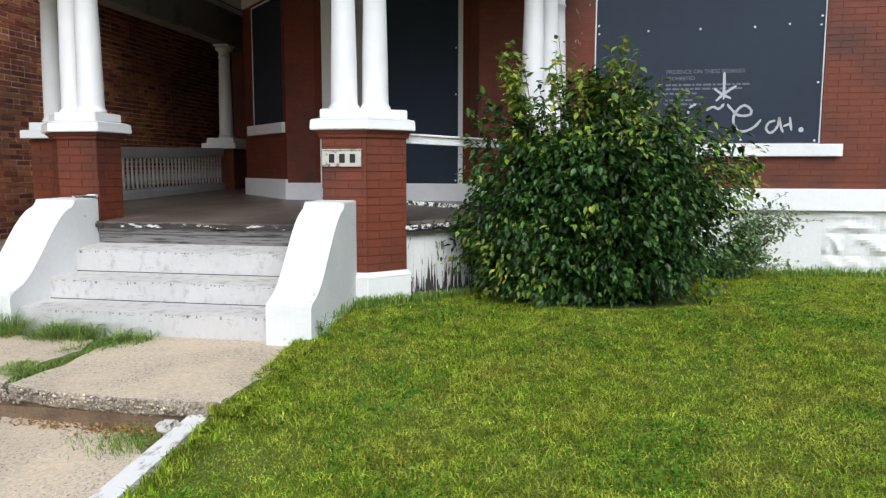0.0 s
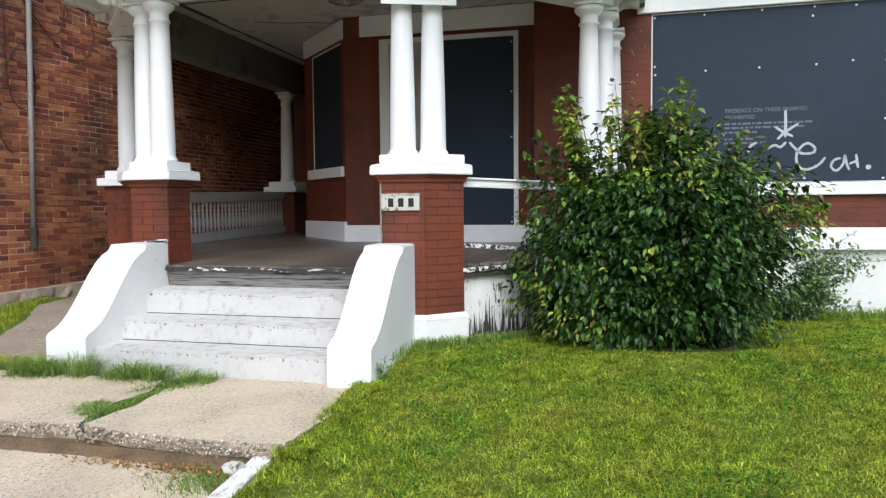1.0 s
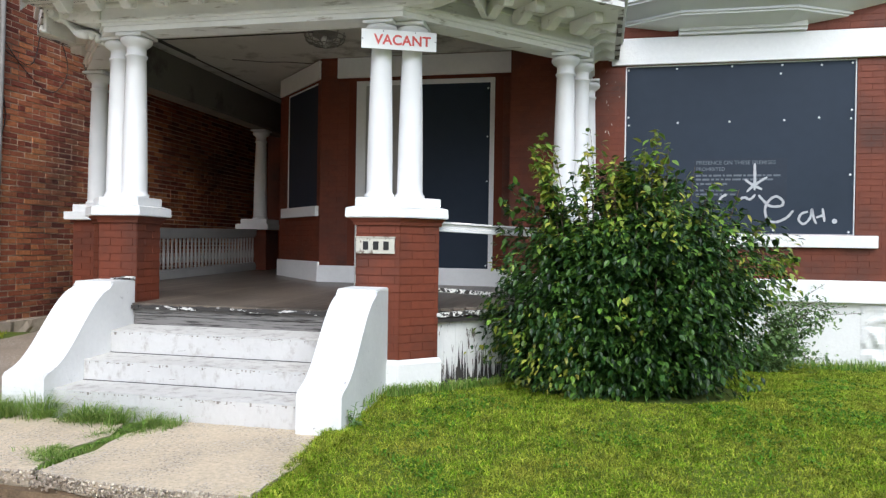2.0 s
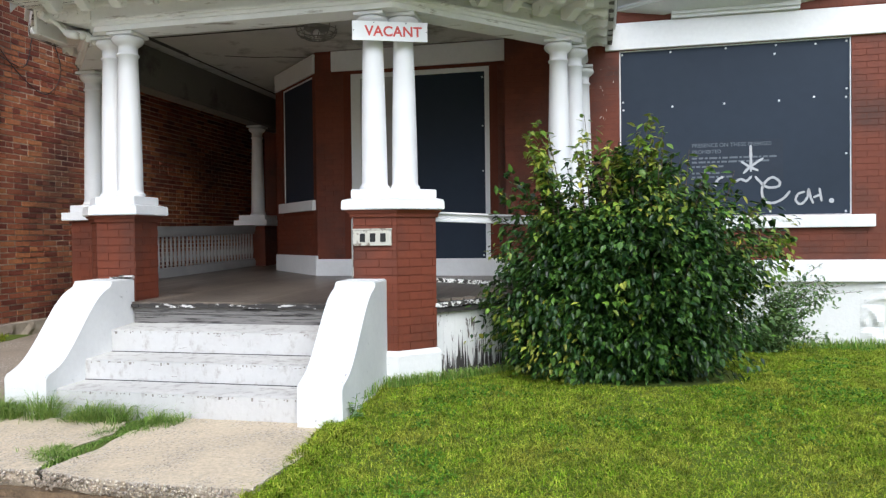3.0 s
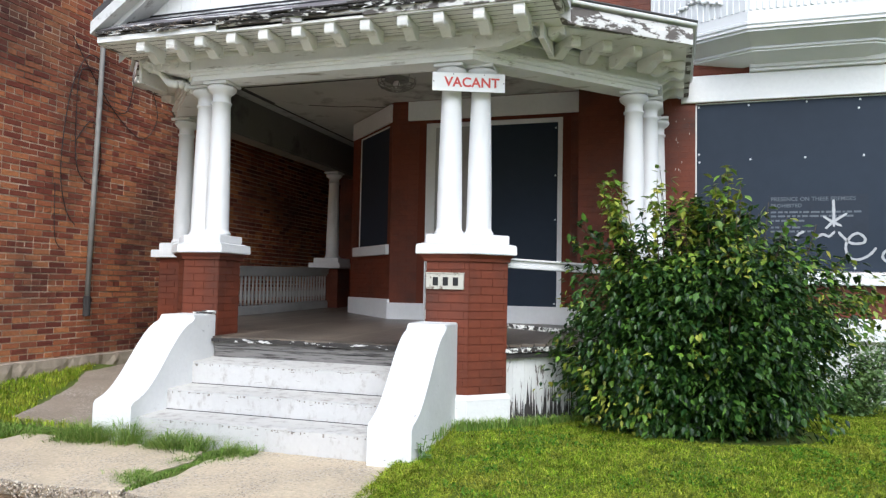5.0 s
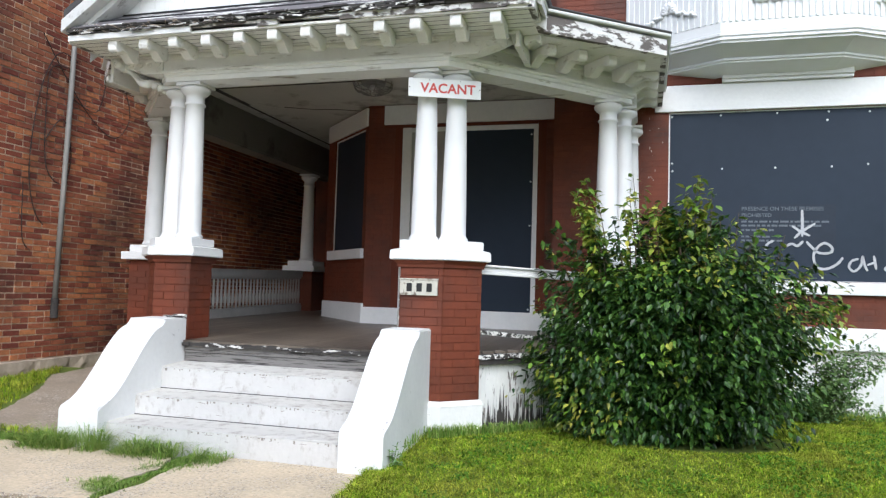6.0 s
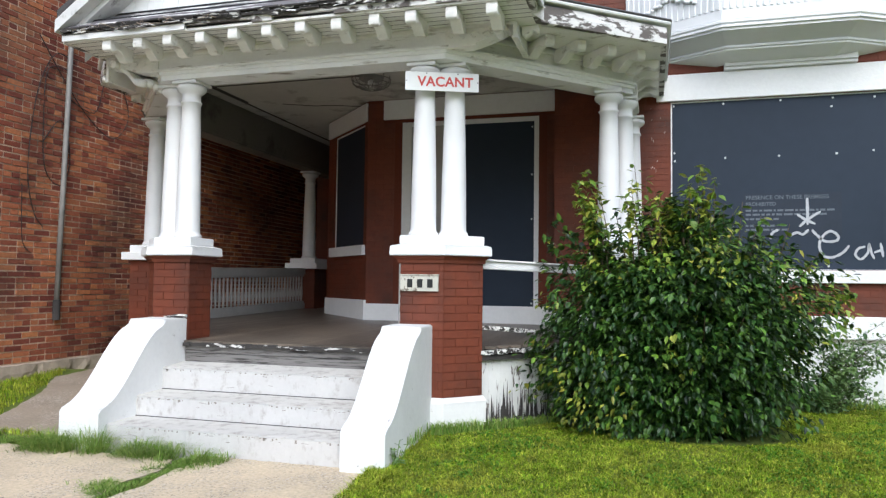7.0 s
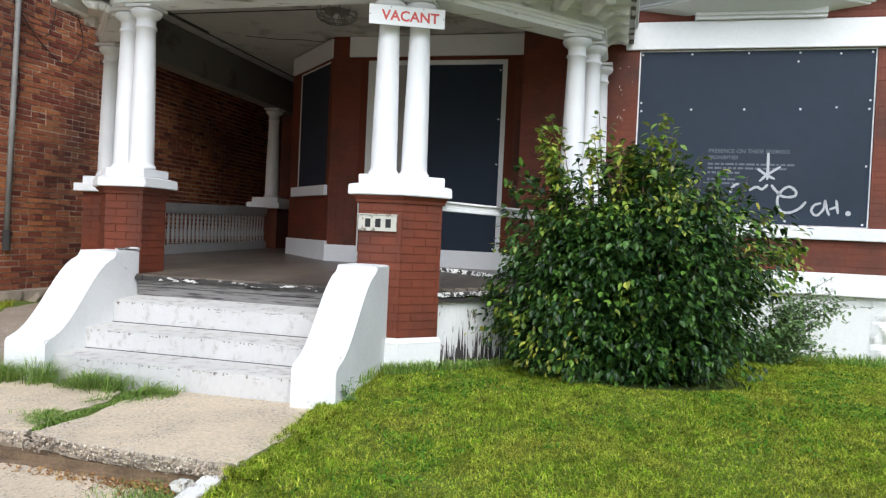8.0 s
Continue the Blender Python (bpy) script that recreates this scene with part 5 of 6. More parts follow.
def cable(pts, r=0.006):
    bm = B()
    P = [Vector((XN + 0.03, y, z)) for y, z in pts]
    fine = []
    for i in range(len(P) - 1):
        p0, p1, p2, p3 = P[max(0, i - 1)], P[i], P[i + 1], P[min(len(P) - 1, i + 2)]
        for q in range(5):
            t = q / 5
            fine.append(0.5 * (2 * p1 + (p2 - p0) * t + (2 * p0 - 5 * p1 + 4 * p2 - p3) * t * t + (3 * p1 - p0 - 3 * p2 + p3) * t ** 3))
    fine.append(P[-1])
    tube(bm, fine, r, 6)
    return tagged(part("cable", bm, M["cable"]), "loose dark cable hanging on the brick wall", "cable", group="loose cables")


cable([(2.62, 3.72), (2.35, 3.75), (2.15, 3.4), (2.05, 2.9), (2.02, 2.3), (2.12, 1.9), (2.25, 1.75)])
cable([(2.6, 3.6), (2.25, 3.55), (2.2, 3.0), (2.25, 2.4), (2.5, 2.25), (2.6, 2.6), (2.45, 3.0), (2.2, 2.7)])
cable([(2.1, 3.9), (2.5, 3.45), (2.9, 3.1), (3.3, 2.95), (3.55, 3.3), (3.3, 3.8), (2.95, 4.0)])
cable([(2.5, 3.3), (2.95, 3.2), (3.1, 3.6), (3.25, 4.1)])
cable([(1.95, 2.2), (1.98, 1.6), (2.1, 1.45)], 0.005)

# ---- walk: broken slabs, kerb ----
def slab(pts, zf, thick, label, seed, mat="walk"):
    """A cast slab with ragged edges."""
    rng = random.Random(seed)
    out = []
    for i in range(len(pts)):
        a, b = Vector(pts[i]), Vector(pts[(i + 1) % len(pts)])
        n = max(2, int((b - a).length / 0.035))
        nn = Vector((b.y - a.y, a.x - b.x)).normalized()
        for q in range(n):
            p = a.lerp(b, q / n)
            j = 0.018 * noise.noise((p.x * 9, p.y * 9, seed)) + rng.uniform(-0.005, 0.005)
            out.append(p + nn * j)
    t = thing("walk_slab", label, "concrete slab", group="front walk slabs")
    bm = B()
    top = [bm.verts.new((p.x, p.y, zf(p.x, p.y))) for p in out]
    bm.faces.new(top)
    part("surface", bm, M[mat], t)
    bm = B()
    levels = []
    for k in range(5):
        u = k / 4
        ring = []
        for i, p in enumerate(out):
            c = sum(out, Vector((0, 0))) / len(out)
            d = (c - p).normalized()
            ins = (0.0 if k == 0 else 0.012 * u + 0.05 * u * u + 0.022 * noise.noise((p.x * 14, p.y * 14, k * 0.9 + seed)))
            ring.append(bm.verts.new((p.x + d.x * ins, p.y + d.y * ins, zf(p.x, p.y) - thick * u)))
        levels.append(ring)
    for a, b in zip(levels, levels[1:]):
        for i in range(len(out)):
            j = (i + 1) % len(out)
            bm.faces.new((a[i], b[i], b[j], a[j]))
    part("broken_edge", bm, M["walk_break"], t, "crumbling edge with exposed pebbles")
    if mat == "walk" and thick > 0.1:
        V, F = [], []
        for i, p in enumerate(out):
            if p.y > -0.85:
                continue
            q = out[(i + 1) % len(out)]
            for k in range(30):
                u = rng.random() ** 1.3
                w = p.lerp(q, rng.random())
                r = rng.uniform(0.003, 0.0095) if k % 6 else rng.uniform(0.008, 0.014)
                c = Vector((w.x, w.y + 0.045 * u * u + 0.004 - 0.4 * r, zf(w.x, w.y) - thick * (0.02 + 0.85 * u)))
                m = Matrix.Translation(c) @ pose(0, 0, 0, rng.uniform(0, 180), rng.uniform(0, 180), rng.uniform(0, 180)) @ Matrix.Diagonal((r, r * rng.uniform(0.6, 1), r * rng.uniform(0.5, 0.9), 1))
                b = len(V)
                V += [tuple(m @ Vector(o)) for o in ((1, 0, 0), (-1, 0, 0), (0, 1, 0), (0, -1, 0), (0, 0, 1), (0, 0, -1), (0.6, 0.6, 0.6), (-0.6, -0.6, 0.6))]
                F += [tuple(b + o for o in f) for f in ((0, 2, 6), (2, 4, 6), (4, 0, 6), (1, 3, 7), (3, 4, 7), (4, 1, 7), (4, 2, 1), (0, 4, 3), (2, 0, 5), (0, 3, 5), (3, 1, 5), (1, 2, 5))]
        tagged(data_part("pebbles", V, F, M["pebble"], t, True), kind="stuff")
    return t


up = lambda x, y: -0.028 + 0.012 * (y + 0.5)
slab([(-0.97, 0.09), (-1.0, -0.3), (-0.96, -0.62), (-1.0, -0.99), (-0.7, -1.05), (-0.2, -1.08), (0.23, -1.05), (0.27, -0.5), (0.22, 0.09)], up, 0.115, "worn pebbly concrete walk slab with a broken front edge", 2)
slab([(-2.7, -0.05), (-2.75, -1.0), (-1.5, -1.05), (-1.035, -0.99), (-1.12, -0.6), (-1.08, -0.3), (-1.18, -0.06)], up, 0.115, "worn pebbly concrete walk slab with a broken front edge", 3)
low = lambda x, y: -0.165 + 0.09 * (y + 1.0)
slab([(-3.2, -1.03), (-3.2, -4.4), (0.04, -4.4), (0.045, -1.4), (-0.2, -1.16), (-0.55, -1.09), (-1.4, -1.1)], low, 0.07, "lower concrete walk slab, stained and cracked", 4)
slab([(-3.3, 0.32), (-2.2, 0.22), (-2.2, 1.0), (-2.75, 2.6), (-3.6, 3.0), (-3.6, 8.0), (-4.25, 8.0), (-4.25, 2.6), (-4.28, 2.1), (-3.8, 1.45), (-3.45, 0.75)], lambda x, y: -0.012 + 0.07 * (y - 0.3), 0.06, "grey concrete side path between the buildings", 5, "path")
bm = B()
prism(bm, [(-3.1, -1.16), (-1.2, -1.16), (0.05, -1.42), (0.06, -1.02), (-1.2, -0.98), (-3.1, -0.95)], lambda x, y: -0.4, lambda x, y: low(x, y) - 0.006)
prism(bm, [(-2.7, -1.02), (-1.2, -1.03), (0.16, -1.04), (0.16, -0.80), (-2.7, -0.80)], lambda x, y: -0.39, lambda x, y: up(x, y) - 0.098)
tagged(part("dirt_strip", bm, M["dirt"]), "bare brown dirt in the gap below the broken slab", "dirt", kind="structure")
bm = B()
prism(bm, [(-1.20, -0.90), (-0.94, -0.90), (-0.94, 0.05), (-1.20, 0.05)], lambda x, y: -0.2, lambda x, y: up(x, y) - 0.022)
tagged(part("crack_soil", bm, M["soil"]), "soil filling the crack between the slabs", "soil", kind="structure")
bm = B()
rng = random.Random(6)
for k in range(420):
    x = rng.uniform(-1.0, 0.22) if k % 4 else rng.uniform(-2.6, -1.05)
    r = rng.uniform(0.004, 0.012)
    p = Vector((x, -1.045 - 0.03 * math.sin(x * 3) + rng.uniform(-0.03, 0.01), rng.uniform(-0.11, -0.04)))
    lathe(bm, [(r * 0.3, -r * 0.7), (r, 0), (r * 0.3, r * 0.7)], 5, Matrix.Translation(p) @ pose(0, 0, 0, rng.uniform(0, 180), rng.uniform(0, 180), 0))
tagged(part("pebbles", bm, M["stone_found"]), "pebbles exposed along the broken slab edge", "pebbles", kind="stuff")
kerb = thing("walk_kerb", "narrow white painted concrete kerb along the lawn", "kerb", kind="structure")
bm = B()
yy = -0.93
while yy > -4.4:
    y2 = yy - 0.12
    prism(bm, [(0.065 + 0.02 * noise.noise((y2, 0, 0)), y2), (0.175, y2), (0.175, yy), (0.065 + 0.02 * noise.noise((yy, 0, 0)), yy)], lambda x, y: -0.4 + 0.09 * (y + 1.0), lambda x, y: -0.10 + 0.105 * (y + 1.0) + 0.006 * noise.noise((x * 9, y * 5, 2)))
    yy = y2 + 0.0
part("strip", bm, M["kerb"], kerb)

# dry litter below the broken edge, and a crumpled scrap of paper
bm = B()
rng = random.Random(17)
for k in range(420):
    x = rng.gauss(-0.25, 0.35)
    if not -1.1 < x < 0.04:
        continue
    w = rng.uniform(0.004, 0.011)
    y = -1.10 - abs(rng.gauss(0.02, 0.05))
    box(bm, -w, w, -w * 0.6, w * 0.6, 0, 0.002, pose(x, y, low(x, y) + rng.uniform(0.003, 0.015), rng.uniform(-40, 40), rng.uniform(-40, 40), rng.uniform(0, 180)))
tagged(part("leaf_litter", bm, M["litter"]), "dry brown leaf litter below the broken slab edge", "leaf litter", kind="stuff")
bm = B()
bmesh.ops.create_icosphere(bm, subdivisions=3, radius=0.05)
for v in bm.verts:
    v.co *= 1 + 0.5 * noise.noise(v.co * 34)
    v.co.z *= 0.7
scrap = part("paper_scrap", bm, M["plate"])
scrap.location = (0.0, -1.13, -0.145)
tagged(scrap, "crumpled pale paper scrap lying by the kerb", "litter")

# ---- grass, weeds ----
def blades(name, spots, h, w, mat, label, lean=0.5, seed=1, top=None):
    """Bent blades of grass, three triangles each, as one mesh."""
    rs = np.random.RandomState(seed)
    n = len(spots)
    P = np.array(spots, float)
    a = rs.uniform(0, 2 * np.pi, n)
    hh = h * rs.uniform(0.45, 1.25, n)
    if top is not None:
        hh *= top
    ww = w * rs.uniform(0.6, 1.3, n)
    ln = lean * rs.uniform(0.1, 1.3, n) * hh
    d = np.stack([np.cos(a), np.sin(a), 0 * a], 1)
    b = a + np.pi / 2 + rs.uniform(-0.6, 0.6, n)
    s = np.stack([np.cos(b), np.sin(b), 0 * b], 1)
    up3 = np.array([0, 0, 1.0])
    V = np.empty((n, 5, 3))
    V[:, 0] = P - s * ww[:, None]
    V[:, 1] = P + s * ww[:, None]
    mid = P + d * (ln * 0.35)[:, None] + up3 * (hh * 0.6)[:, None]
    V[:, 2] = mid + s * (ww * 0.8)[:, None]
    V[:, 3] = mid - s * (ww * 0.8)[:, None]
    V[:, 4] = P + d * ln[:, None] + up3 * (hh * (1 - 0.25 * lean))[:, None]
    me = bpy.data.meshes.new(name)
    base = np.arange(n)[:, None] * 5
    quads, tris = base + np.array([0, 1, 2, 3]), base + np.array([3, 2, 4])
    me.vertices.add(n * 5)
    me.vertices.foreach_set("co", V.ravel())
    me.loops.add(n * 7)
    me.loops.foreach_set("vertex_index", np.concatenate([quads, tris], 1).ravel().astype(np.int32))
    me.polygons.add(n * 2)
    st = (np.arange(n)[:, None] * 7 + np.array([0, 4])).ravel()
    me.polygons.foreach_set("loop_start", st.astype(np.int32))
    me.update(calc_edges=True)
    me.validate()
    me.materials.append(mat)
    return tagged(new(name, me), label, name.replace("_", " "), kind="stuff")


rs = np.random.RandomState(12)


def scatter(n, x0, x1, y0, y1, keep):
    out = []
    for x, y in zip(rs.uniform(x0, x1, n), rs.uniform(y0, y1, n)):
        if keep(x, y):
            out.append((x, y, lawn(x, y) - 0.016))
    return out


def on_lawn(x, y):
    if ((x - 2.05) / 0.85) ** 2 + ((y - 1.66) / 0.58) ** 2 < 1.0:      # bare under the bush
        return False
    if y > YW - 0.03 or (x < 0.5 and y > 0.95 and x > 0.2):
        return False
    if y > 0.95 and y > x + 0.62 and x < 1.75:
        return False
    edge_x = 0.21 if y < -1.0 else (0.25 if y < 0.02 else 0.32)
    return x > edge_x + 0.03 * noise.noise((y * 4, 0, 0))


g = scatter(410000, 0.18, 6.2, -2.1, 3.42, on_lawn)
tops = np.array([0.75 + 0.5 * noise.noise((p[0] * 1.7, p[1] * 1.7, 3)) for p in g]).clip(0.4, 1.5)
blades("grass", g, 0.036, 0.0024, M["grass"], "short mown grass with yellow patches", 1.7, 2, tops)
clover = [(x, y, z + 0.012) for x, y, z in scatter(60000, 0.3, 6.2, -2.1, 3.3, lambda x, y: on_lawn(x, y) and noise.noise((x * 1.6, y * 1.6, 12)) + 0.5 * noise.noise((x * 6, y * 6, 13)) > 0.22)]
blades("clover", clover, 0.022, 0.0055, M["clover"], "low clover in darker patches through the lawn", 2.2, 14)
near_g = scatter(130000, 0.2, 6.2, -4.9, -2.1, on_lawn)
blades("grass", near_g, 0.036, 0.0030, M["grass"], "short mown grass towards the street", 1.7, 4)
bm = B()
prism(bm, [(-4.62, 0.12), (-3.27, 0.2), (-3.42, 0.75), (-3.77, 1.45), (-4.25, 2.1), (-4.22, 2.6), (-4.62, 2.6)], lambda x, y: -0.3, lambda x, y: -0.024 + 0.07 * (y - 0.3) + 0.008 * noise.noise((x * 4, y * 4, 8)))
tagged(part("soil_bed", bm, M["soil"]), "grassy soil between the side path and the neighbouring wall", "soil", kind="structure")
far = scatter(34000, -4.68, -2.2, -1.4, 2.5, lambda x, y: (x < -3.24 - 0.55 * max(0, y - 0.3) - 0.06 * max(0, y - 1.4) + 0.12 * noise.noise((x * 2, y * 4, 1)) and y > 0.2) or (-0.05 < y < 0.26 + 0.08 * noise.noise((x * 3, y, 1)) and x < -2.2) or (x < -2.8 and y < 0.3))
far = [(x, y, max(z, 0.07 * (y - 0.3) - 0.03 if y > 0.2 else z)) for x, y, z in far]
blades("grass", far, 0.06, 0.003, M["grass"], "patch of grass beside the neighbouring wall", 0.8, 3)
rough_grass = scatter(90000, 6.2, 9.0, -2.5, 3.4, lambda x, y: True)
blades("grass", rough_grass, 0.036, 0.0032, M["grass"], "short mown grass at the side", 1.7, 5)
edge_g = [(x, y, lawn(x, y) - 0.01) for x, y in zip(rs.uniform(0.18, 0.34, 2600), rs.uniform(-2.4, 0.9, 2600)) if on_lawn(x + 0.06, y)]
blades("grass_edge", edge_g, 0.042, 0.003, M["grass"], "longer grass leaning over the kerb", 1.0, 6)
wall_g = [(x, y, lawn(x, y) - 0.01) for x, y in zip(rs.uniform(3.1, 6.0, 1800), rs.uniform(3.05, 3.4, 1800))]
blades("weeds", wall_g, 0.085, 0.0035, M["weed"], "weeds along the foot of the foundation", 0.8, 7)
pier_g = [(x, y, 0.07) for x, y in zip(rs.uniform(0.3, 1.2, 1500), rs.uniform(0.0, 0.12, 1500) + 0.0)]
pier_g = [(x, 0.86 + max(0, x - 0.42) * 1.0 + y - 0.08 if x > 0.34 else 0.4 + 4 * y, lawn(x, 0.9) - 0.01) for x, y, _ in pier_g]
blades("weeds", pier_g, 0.09, 0.0032, M["weed"], "weeds at the foot of the brick pier", 0.8, 8)
slab_g = [(x, y, max(lawn(x, y), up(x, y) - 0.03) - 0.01) for x, y in zip(rs.uniform(0.2, 0.38, 3000), rs.uniform(-1.12, 0.02, 3000))]
blades("grass_edge", slab_g, 0.055, 0.0028, M["grass"], "grass growing over the side of the walk slab", 1.3, 13)
crack = []
for k in range(4600):
    u = rs.uniform(0, 1)
    y = -0.95 + 1.0 * u
    wd = 0.06 + 0.09 * math.sin(u * 7) ** 2
    crack.append((-1.07 - 0.06 * math.sin(u * 5) + rs.normal(0, wd * 0.5), y, up(0, y) - 0.02))
blades("weeds", crack, 0.05, 0.0024, M["weed"], "grass growing in the crack between the slabs", 1.3, 9, np.array([max(0.45, 0.9 + 0.8 * noise.noise((p[0] * 5, p[1] * 5, 6))) for p in crack]))
front = []
for k in range(4200):
    x = -2.35 + 1.55 * rs.uniform(0, 1) ** 1.2
    if noise.noise((x * 5, 0, 7)) < -0.12:
        continue
    front.append((x, -0.05 + rs.normal(0.0, 0.055) - 0.04 * (x < -1.9), -0.04))
blades("weeds", front, 0.19, 0.0019, M["weed"], "tall weeds along the foot of the steps", 1.6, 10, np.array([max(0.25, 0.75 + 0.9 * noise.noise((p[0] * 4, p[1] * 6, 5))) for p in front]))
low_w = [(rs.normal(-0.12, 0.12), rs.normal(-1.22, 0.10), low(0, -1.2) - 0.01) for _ in range(900)]
side_w = [(x, -0.02 + rs.normal(0, 0.07), -0.045) for x in rs.uniform(-3.4, -2.15, 2600) if noise.noise((x * 3, 0, 9)) > -0.25]
blades("weeds", side_w, 0.075, 0.0024, M["weed"], "low weeds between the walk slabs and the side path", 1.5, 15)
blades("weeds", low_w, 0.045, 0.0020, M["weed"], "sparse weeds below the broken slab", 1.1, 11)

# ---- shrubs ----
def leaf_template(n):
    """A pointed folded leaf, length 1 along +x."""
    return np.array([(0, 0, 0), (0.28, 0.25, 0.03), (0.60, 0.21, 0.02), (1.0, 0, -0.14), (0.60, -0.21, 0.02), (0.28, -0.25, 0.03), (0.32, 0, -0.035), (0.65, 0, -0.06)])


LEAF_F = [(0, 6, 1), (1, 6, 7, 2), (2, 7, 3), (3, 7, 4), (4, 7, 6, 5), (5, 6, 0)]


def leaves(name, spots, mat, parent, seed, label=""):
    """spots: rows of place, direction and length."""
    rng = random.Random(seed)
    T = leaf_template(0)
    V, F = [], []
    for p, d, L in spots:
        d = d.normalized()
        side = d.cross(Vector((rng.uniform(-0.5, 0.5), rng.uniform(-0.5, 0.5), 1))).normalized()
        upv = side.cross(d).normalized()
        k = len(V)
        w = rng.uniform(0.85, 1.25)
        for a, b, c in T:
            q = p + d * (a * L) + side * (b * L * w) + upv * (c * L)
            V.append((q.x, q.y, q.z))
        F += [tuple(i + k for i in f) for f in LEAF_F]
    ob = data_part(name, V, F, mat, parent)
    if label:
        ob["label"] = label
    return ob


def big_bush():
    t = thing("bush", "large dense green bush in front of the porch and window", "bush", (2.05, 1.62, 0.08))
    rng = random.Random(21)
    c = Vector((0, 0, 0))
    spots, young = [], []

    def radius(az, h):
        """Outline by direction and height, uneven."""
        top = 1.44 + 0.06 * math.cos(az) + 0.25 * noise.noise((math.cos(az) * 1.3 + 5, math.sin(az) * 1.3, 0))
        wide = 1.04 + 0.05 * math.cos(az) + 0.10 * max(0.0, -math.cos(az)) * max(0.0, 1 - h / 0.8)
        wide += 0.48 * max(0.0, -math.cos(az)) ** 2 * max(0.0, 1 - abs(h - 0.28) / 0.5)
        wide += 0.13 * max(0.0, math.cos(az)) * max(0.0, 1 - abs(h - 1.1) / 0.45)
        base = wide * (0.72 + 0.29 * math.sin(math.pi * min(1, h / 1.2))) if h < 0.6 else wide * max(0.0, 1 - ((h - 0.6) / (top - 0.6)) ** 3.2) ** 0.5
        r = base * (1 + 0.30 * noise.noise((math.cos(az) * 1.7 + 2, math.sin(az) * 1.7, h * 1.6)) + 0.20 * noise.noise((math.cos(az) * 4, math.sin(az) * 4, h * 4)))
        return max(0.02, r)

    # stems
    for k in range(26):
        az = rng.uniform(0, 6.283)
        h = rng.uniform(0.7, 1.6)
        r = radius(az, h) * rng.uniform(0.3, 0.85)
        b = Vector((rng.uniform(-0.25, 0.25), rng.uniform(-0.15, 0.15), -0.05))
        e = Vector((r * math.cos(az), 0.72 * r * math.sin(az), h))
        mid = b.lerp(e, 0.5) + Vector((0, 0, 0.12))
        bm = B()
        tube(bm, [b, b.lerp(mid, 0.5), mid, mid.lerp(e, 0.5), e], lambda u: 0.012 * (1 - 0.75 * u), 5)
        part("stem", bm, M["bark"], t)
    clumps = []
    for k in range(5200):
        az = rng.uniform(0, 6.283)
        h = rng.uniform(0.03, 1.72)
        r = radius(az, h) * rng.uniform(0.25, 1.0) ** 0.5
        if h < 0.2 and rng.random() < 0.55:
            continue
        if h > 1.1 and rng.random() < 0.6 * min(1.0, (h - 1.1) / 0.3):
            continue
        if math.sin(az) > 0.4 and rng.random() < 0.6:
            continue
        if r > 0.55 * radius(az, h) and noise.noise((r * math.cos(az) * 5.5, r * math.sin(az) * 4, h * 6.5)) < 0.05 and rng.random() < 0.92:
            continue
        clumps.append((Vector((r * math.cos(az), 0.72 * r * math.sin(az), h)), az, r))
    for k in range(4200):
        az = rng.uniform(0, 6.283)
        h = rng.uniform(0.03, 1.22)
        r = radius(az, h) * rng.uniform(0.05, 0.72)
        clumps.append((Vector((r * math.cos(az), 0.72 * r * math.sin(az), h)), az, r))
    for p, az, r in clumps:
        out = Vector((math.cos(az), math.sin(az), 0.15 + 0.4 * (p.z - 0.9)))
        tip = rng.random()
        n = rng.randint(7, 10)
        for q in range(n):
            o = Vector((rng.gauss(0, 0.05), rng.gauss(0, 0.045), rng.gauss(0, 0.05)))
            d = out * 0.8 + Vector((rng.uniform(-0.9, 0.9), rng.uniform(-0.7, 0.7), rng.uniform(-1.3, 0.1)))
            L = rng.uniform(0.038, 0.072) if r > 0.5 * radius(az, p.z) else 0.095
            (young if tip > 0.975 or (p.z > 1.2 and tip > 0.5) or (p.z < 0.65 and p.x < -0.35 and tip > 0.84) or (p.x > 0.8 and p.z > 0.4 and tip > 0.7) else spots).append((p + o, d, L))
    # sprigs that stand above the crown
    shoots = [(-0.66, -0.1, 2.00, 40), (-0.72, -0.15, 1.86, 36), (-0.58, -0.05, 1.9, 30), (-0.30, 0.1, 2.05, 16), (-0.90, -0.1, 1.66, 20), (0.20, -0.15, 2.0, 44), (0.10, -0.1, 1.92, 36), (0.28, -0.2, 1.88, 34), (0.48, -0.1, 1.72, 22), (-0.15, -0.2, 1.80, 30), (-0.32, -0.2, 1.84, 34), (-0.98, -0.05, 1.5, 16), (0.80, -0.1, 1.55, 16), (0.62, 0.0, 1.62, 18), (1.0, -0.1, 1.35, 14)]
    for k in range(40):
        a = rng.uniform(3.3, 6.2)
        r = rng.uniform(0.2, 0.9)
        shoots.append((r * math.cos(a), 0.5 * r * math.sin(a), rng.uniform(1.35, 1.78) - 0.22 * r, 20))
    for x, y, h, n in shoots[:12]:
        for q in range(2):
            shoots.append((x + rng.gauss(0, 0.09), y + rng.gauss(0, 0.06), h - rng.uniform(0.05, 0.28), n))
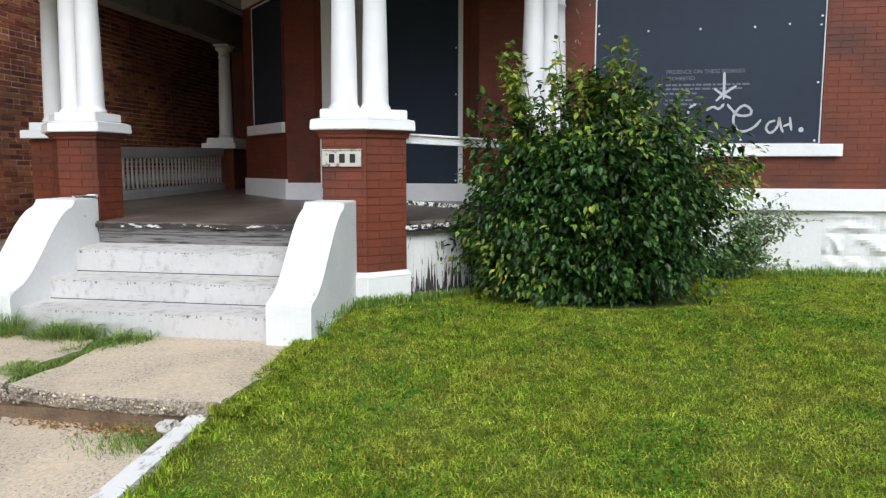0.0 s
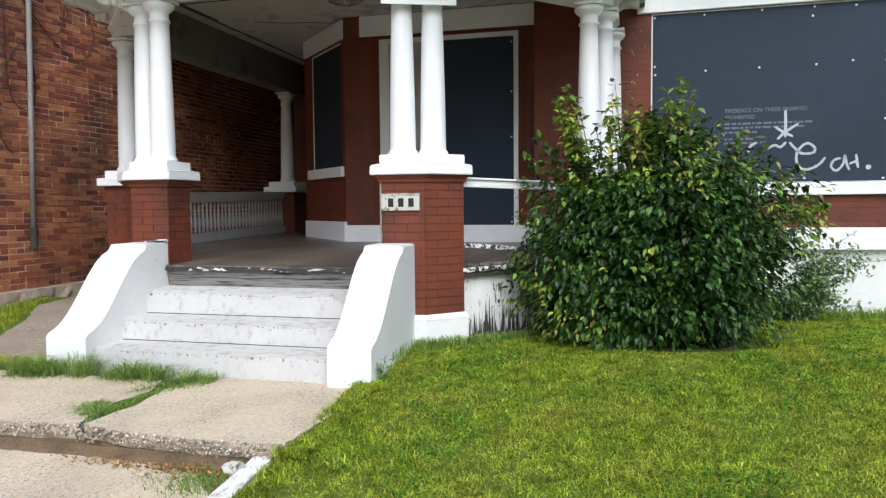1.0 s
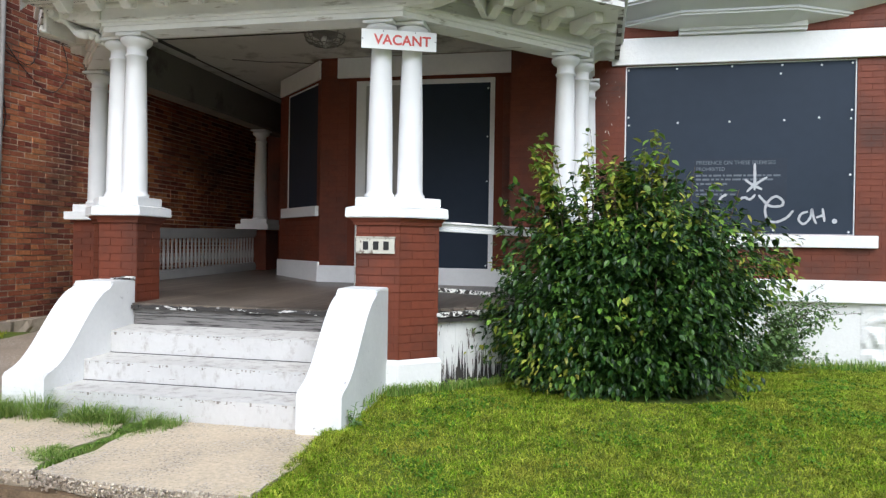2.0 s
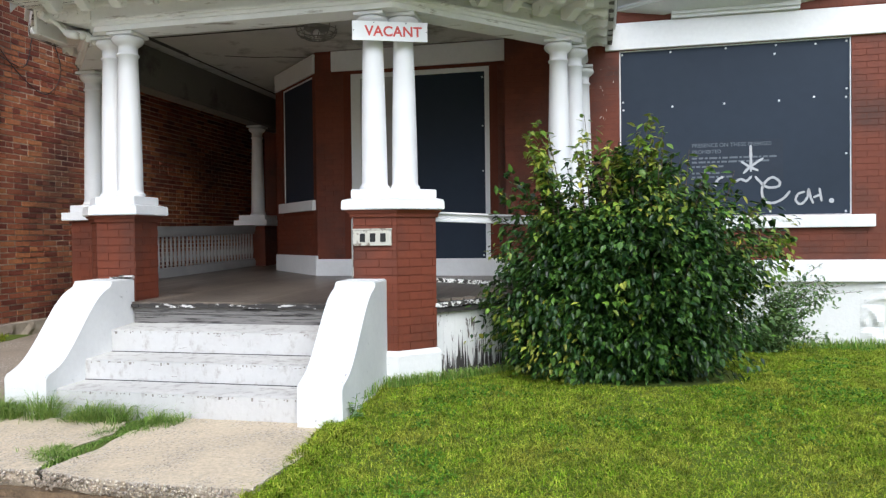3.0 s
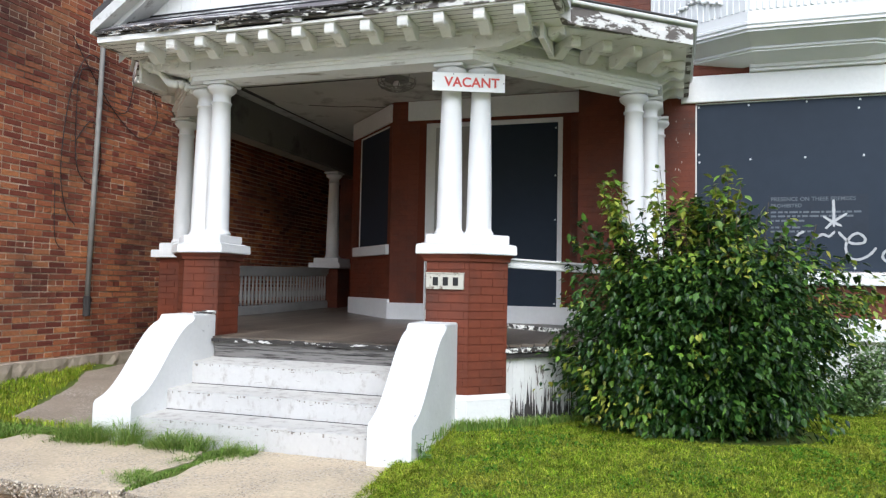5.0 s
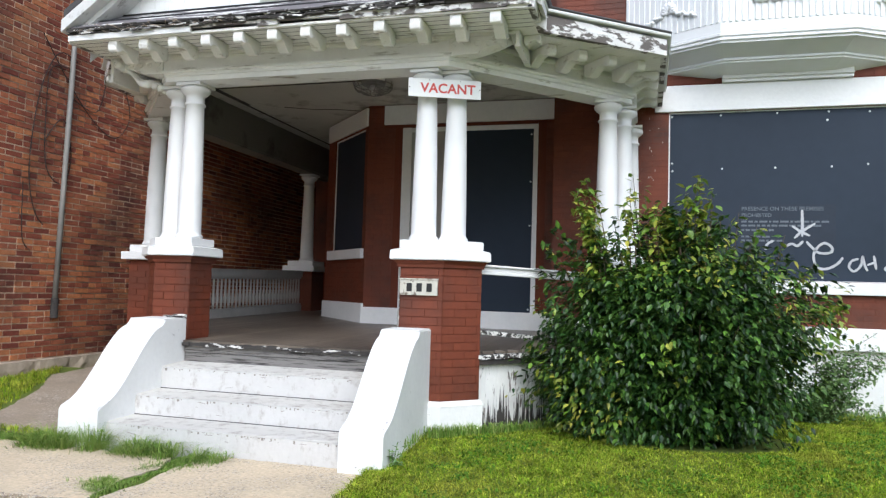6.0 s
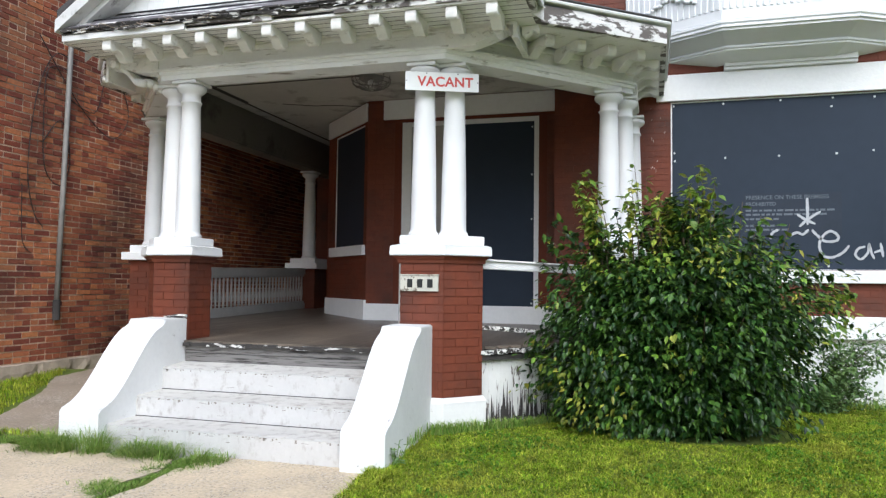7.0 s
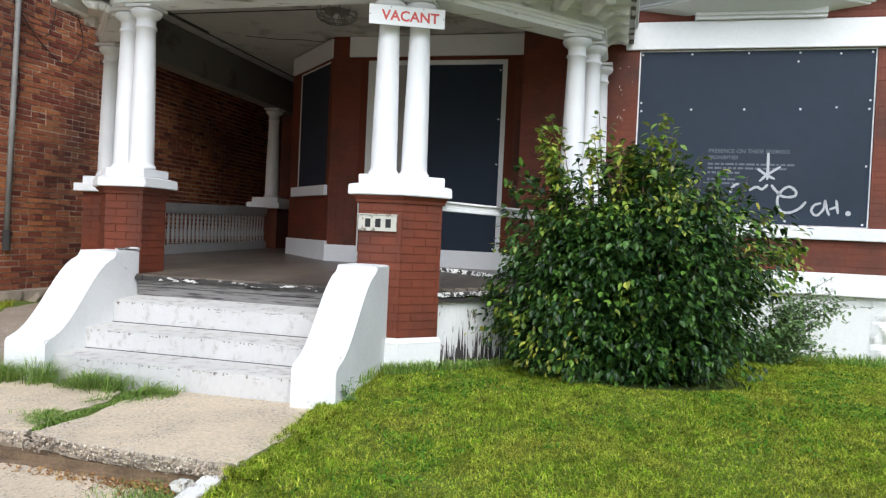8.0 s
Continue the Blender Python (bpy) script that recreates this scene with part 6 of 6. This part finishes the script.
    for x, y, h, n in shoots:
        b = Vector((x * 0.8, y * 0.8, 1.1))
        e = Vector((x, y, h))
        bm = B()
        tube(bm, [b, b.lerp(e, 0.5) + Vector((0.02, 0, 0)), e], lambda u: 0.006 * (1 - 0.7 * u), 5)
        part("stem", bm, M["bark"], t)
        for q in range(int(n * 1.35)):
            u = rng.uniform(0.15, 1.0) ** 0.85
            p = b.lerp(e, u) + Vector((rng.gauss(0, 0.035 - 0.02 * u), rng.gauss(0, 0.035 - 0.02 * u), 0))
            d = Vector((rng.uniform(-1, 1), rng.uniform(-1, 0.6), rng.uniform(-0.9, 0.5)))
            (young if (u > 0.45 and h > 1.7) or rng.random() < 0.1 else spots).append((p, d, rng.uniform(0.05, 0.09)))
    leaves("foliage", spots, M["leaf"], t, 31, "dark green pointed leaves")
    leaves("young_foliage", young, M["leaf_young"], t, 32, "yellow-green young leaves")
    return t


big_bush()


def sprig():
    """A small weed against the step wall."""
    t = thing("weed_plant", "small leafy weed growing beside the white step wall", "weed", (0.33, 0.10, -0.02))
    rng = random.Random(61)
    spots = []
    for k in range(6):
        e = Vector((rng.uniform(-0.02, 0.08), rng.uniform(-0.06, 0.06), rng.uniform(0.10, 0.22)))
        bm = B()
        tube(bm, [(0, 0, -0.02), e * 0.5, e], 0.0022, 4)
        part("stem", bm, M["weed"], t)
        for q in range(5):
            spots.append((e * rng.uniform(0.4, 1.0), Vector((rng.uniform(-1, 1), rng.uniform(-1, 1), rng.uniform(-0.4, 0.4))), rng.uniform(0.03, 0.05)))
    leaves("foliage", spots, M["leaf_small"], t, 62)


sprig()


def small_shrub():
    t = thing("shrub", "thin small-leaved shrub against the white foundation", "shrub", (3.28, 2.85, 0.06))
    rng = random.Random(41)
    spots = []
    for k in range(40):
        az = rng.uniform(-0.6, 3.7)
        r = rng.uniform(0.15, 0.75)
        e = Vector((r * math.cos(az) - 0.02, -0.35 * abs(math.sin(az)) * r, rng.uniform(0.12, 0.80) * (1.1 - 0.35 * r)))
        b = Vector((rng.uniform(-0.12, 0.12), 0, -0.04))
        mid = b.lerp(e, 0.55) + Vector((0, 0, 0.10))
        bm = B()
        tube(bm, [b, mid, e], lambda u: 0.0035 * (1 - 0.7 * u), 4)
        part("stem", bm, M["bark"], t)
        for q in range(150):
            u = rng.uniform(0.1, 1.0)
            p = (b.lerp(mid, u * 2) if u < 0.5 else mid.lerp(e, u * 2 - 1)) + Vector((rng.gauss(0, 0.045), rng.gauss(0, 0.04), rng.gauss(0, 0.045)))
            spots.append((p, Vector((rng.uniform(-1, 1), rng.uniform(-1, 1), rng.uniform(-0.7, 0.5))), rng.uniform(0.028, 0.055)))
    for k in range(5):
        e = Vector((rng.uniform(0.45, 0.95), rng.uniform(-0.2, 0.1), rng.uniform(0.5, 0.85)))
        b = Vector((0.1, 0, 0.3))
        bm = B()
        tube(bm, [b, b.lerp(e, 0.5) + Vector((0, 0, 0.1)), e], 0.002, 4)
        part("stem", bm, M["bark"], t)
        for q in range(22):
            u = rng.uniform(0.3, 1.0)
            spots.append((b.lerp(e, u) + Vector((0, 0, 0.4 * u * (1 - u))) + Vector((rng.gauss(0, 0.02), 0, rng.gauss(0, 0.02))), Vector((rng.uniform(-1, 1), rng.uniform(-1, 1), rng.uniform(-0.7, 0.5))), rng.uniform(0.025, 0.04)))
    leaves("foliage", spots, M["leaf_small"], t, 42, "small grey-green leaves")


small_shrub()

# ---- bricks, laid last ----
for parent, boxes, mat, near, most in LATE:
    mine = [b for b in boxes if near and near(b[2], b[3])][:most]
    own = {id(b) for b in mine}
    rest = [b for b in boxes if id(b) not in own]
    for vs, fs, _, _ in mine:
        data_part("brick", vs, fs, mat, parent)
    if rest:
        V, F = join_bricks(rest)
        tagged(data_part("brickwork", V, F, mat, parent), kind="stuff")
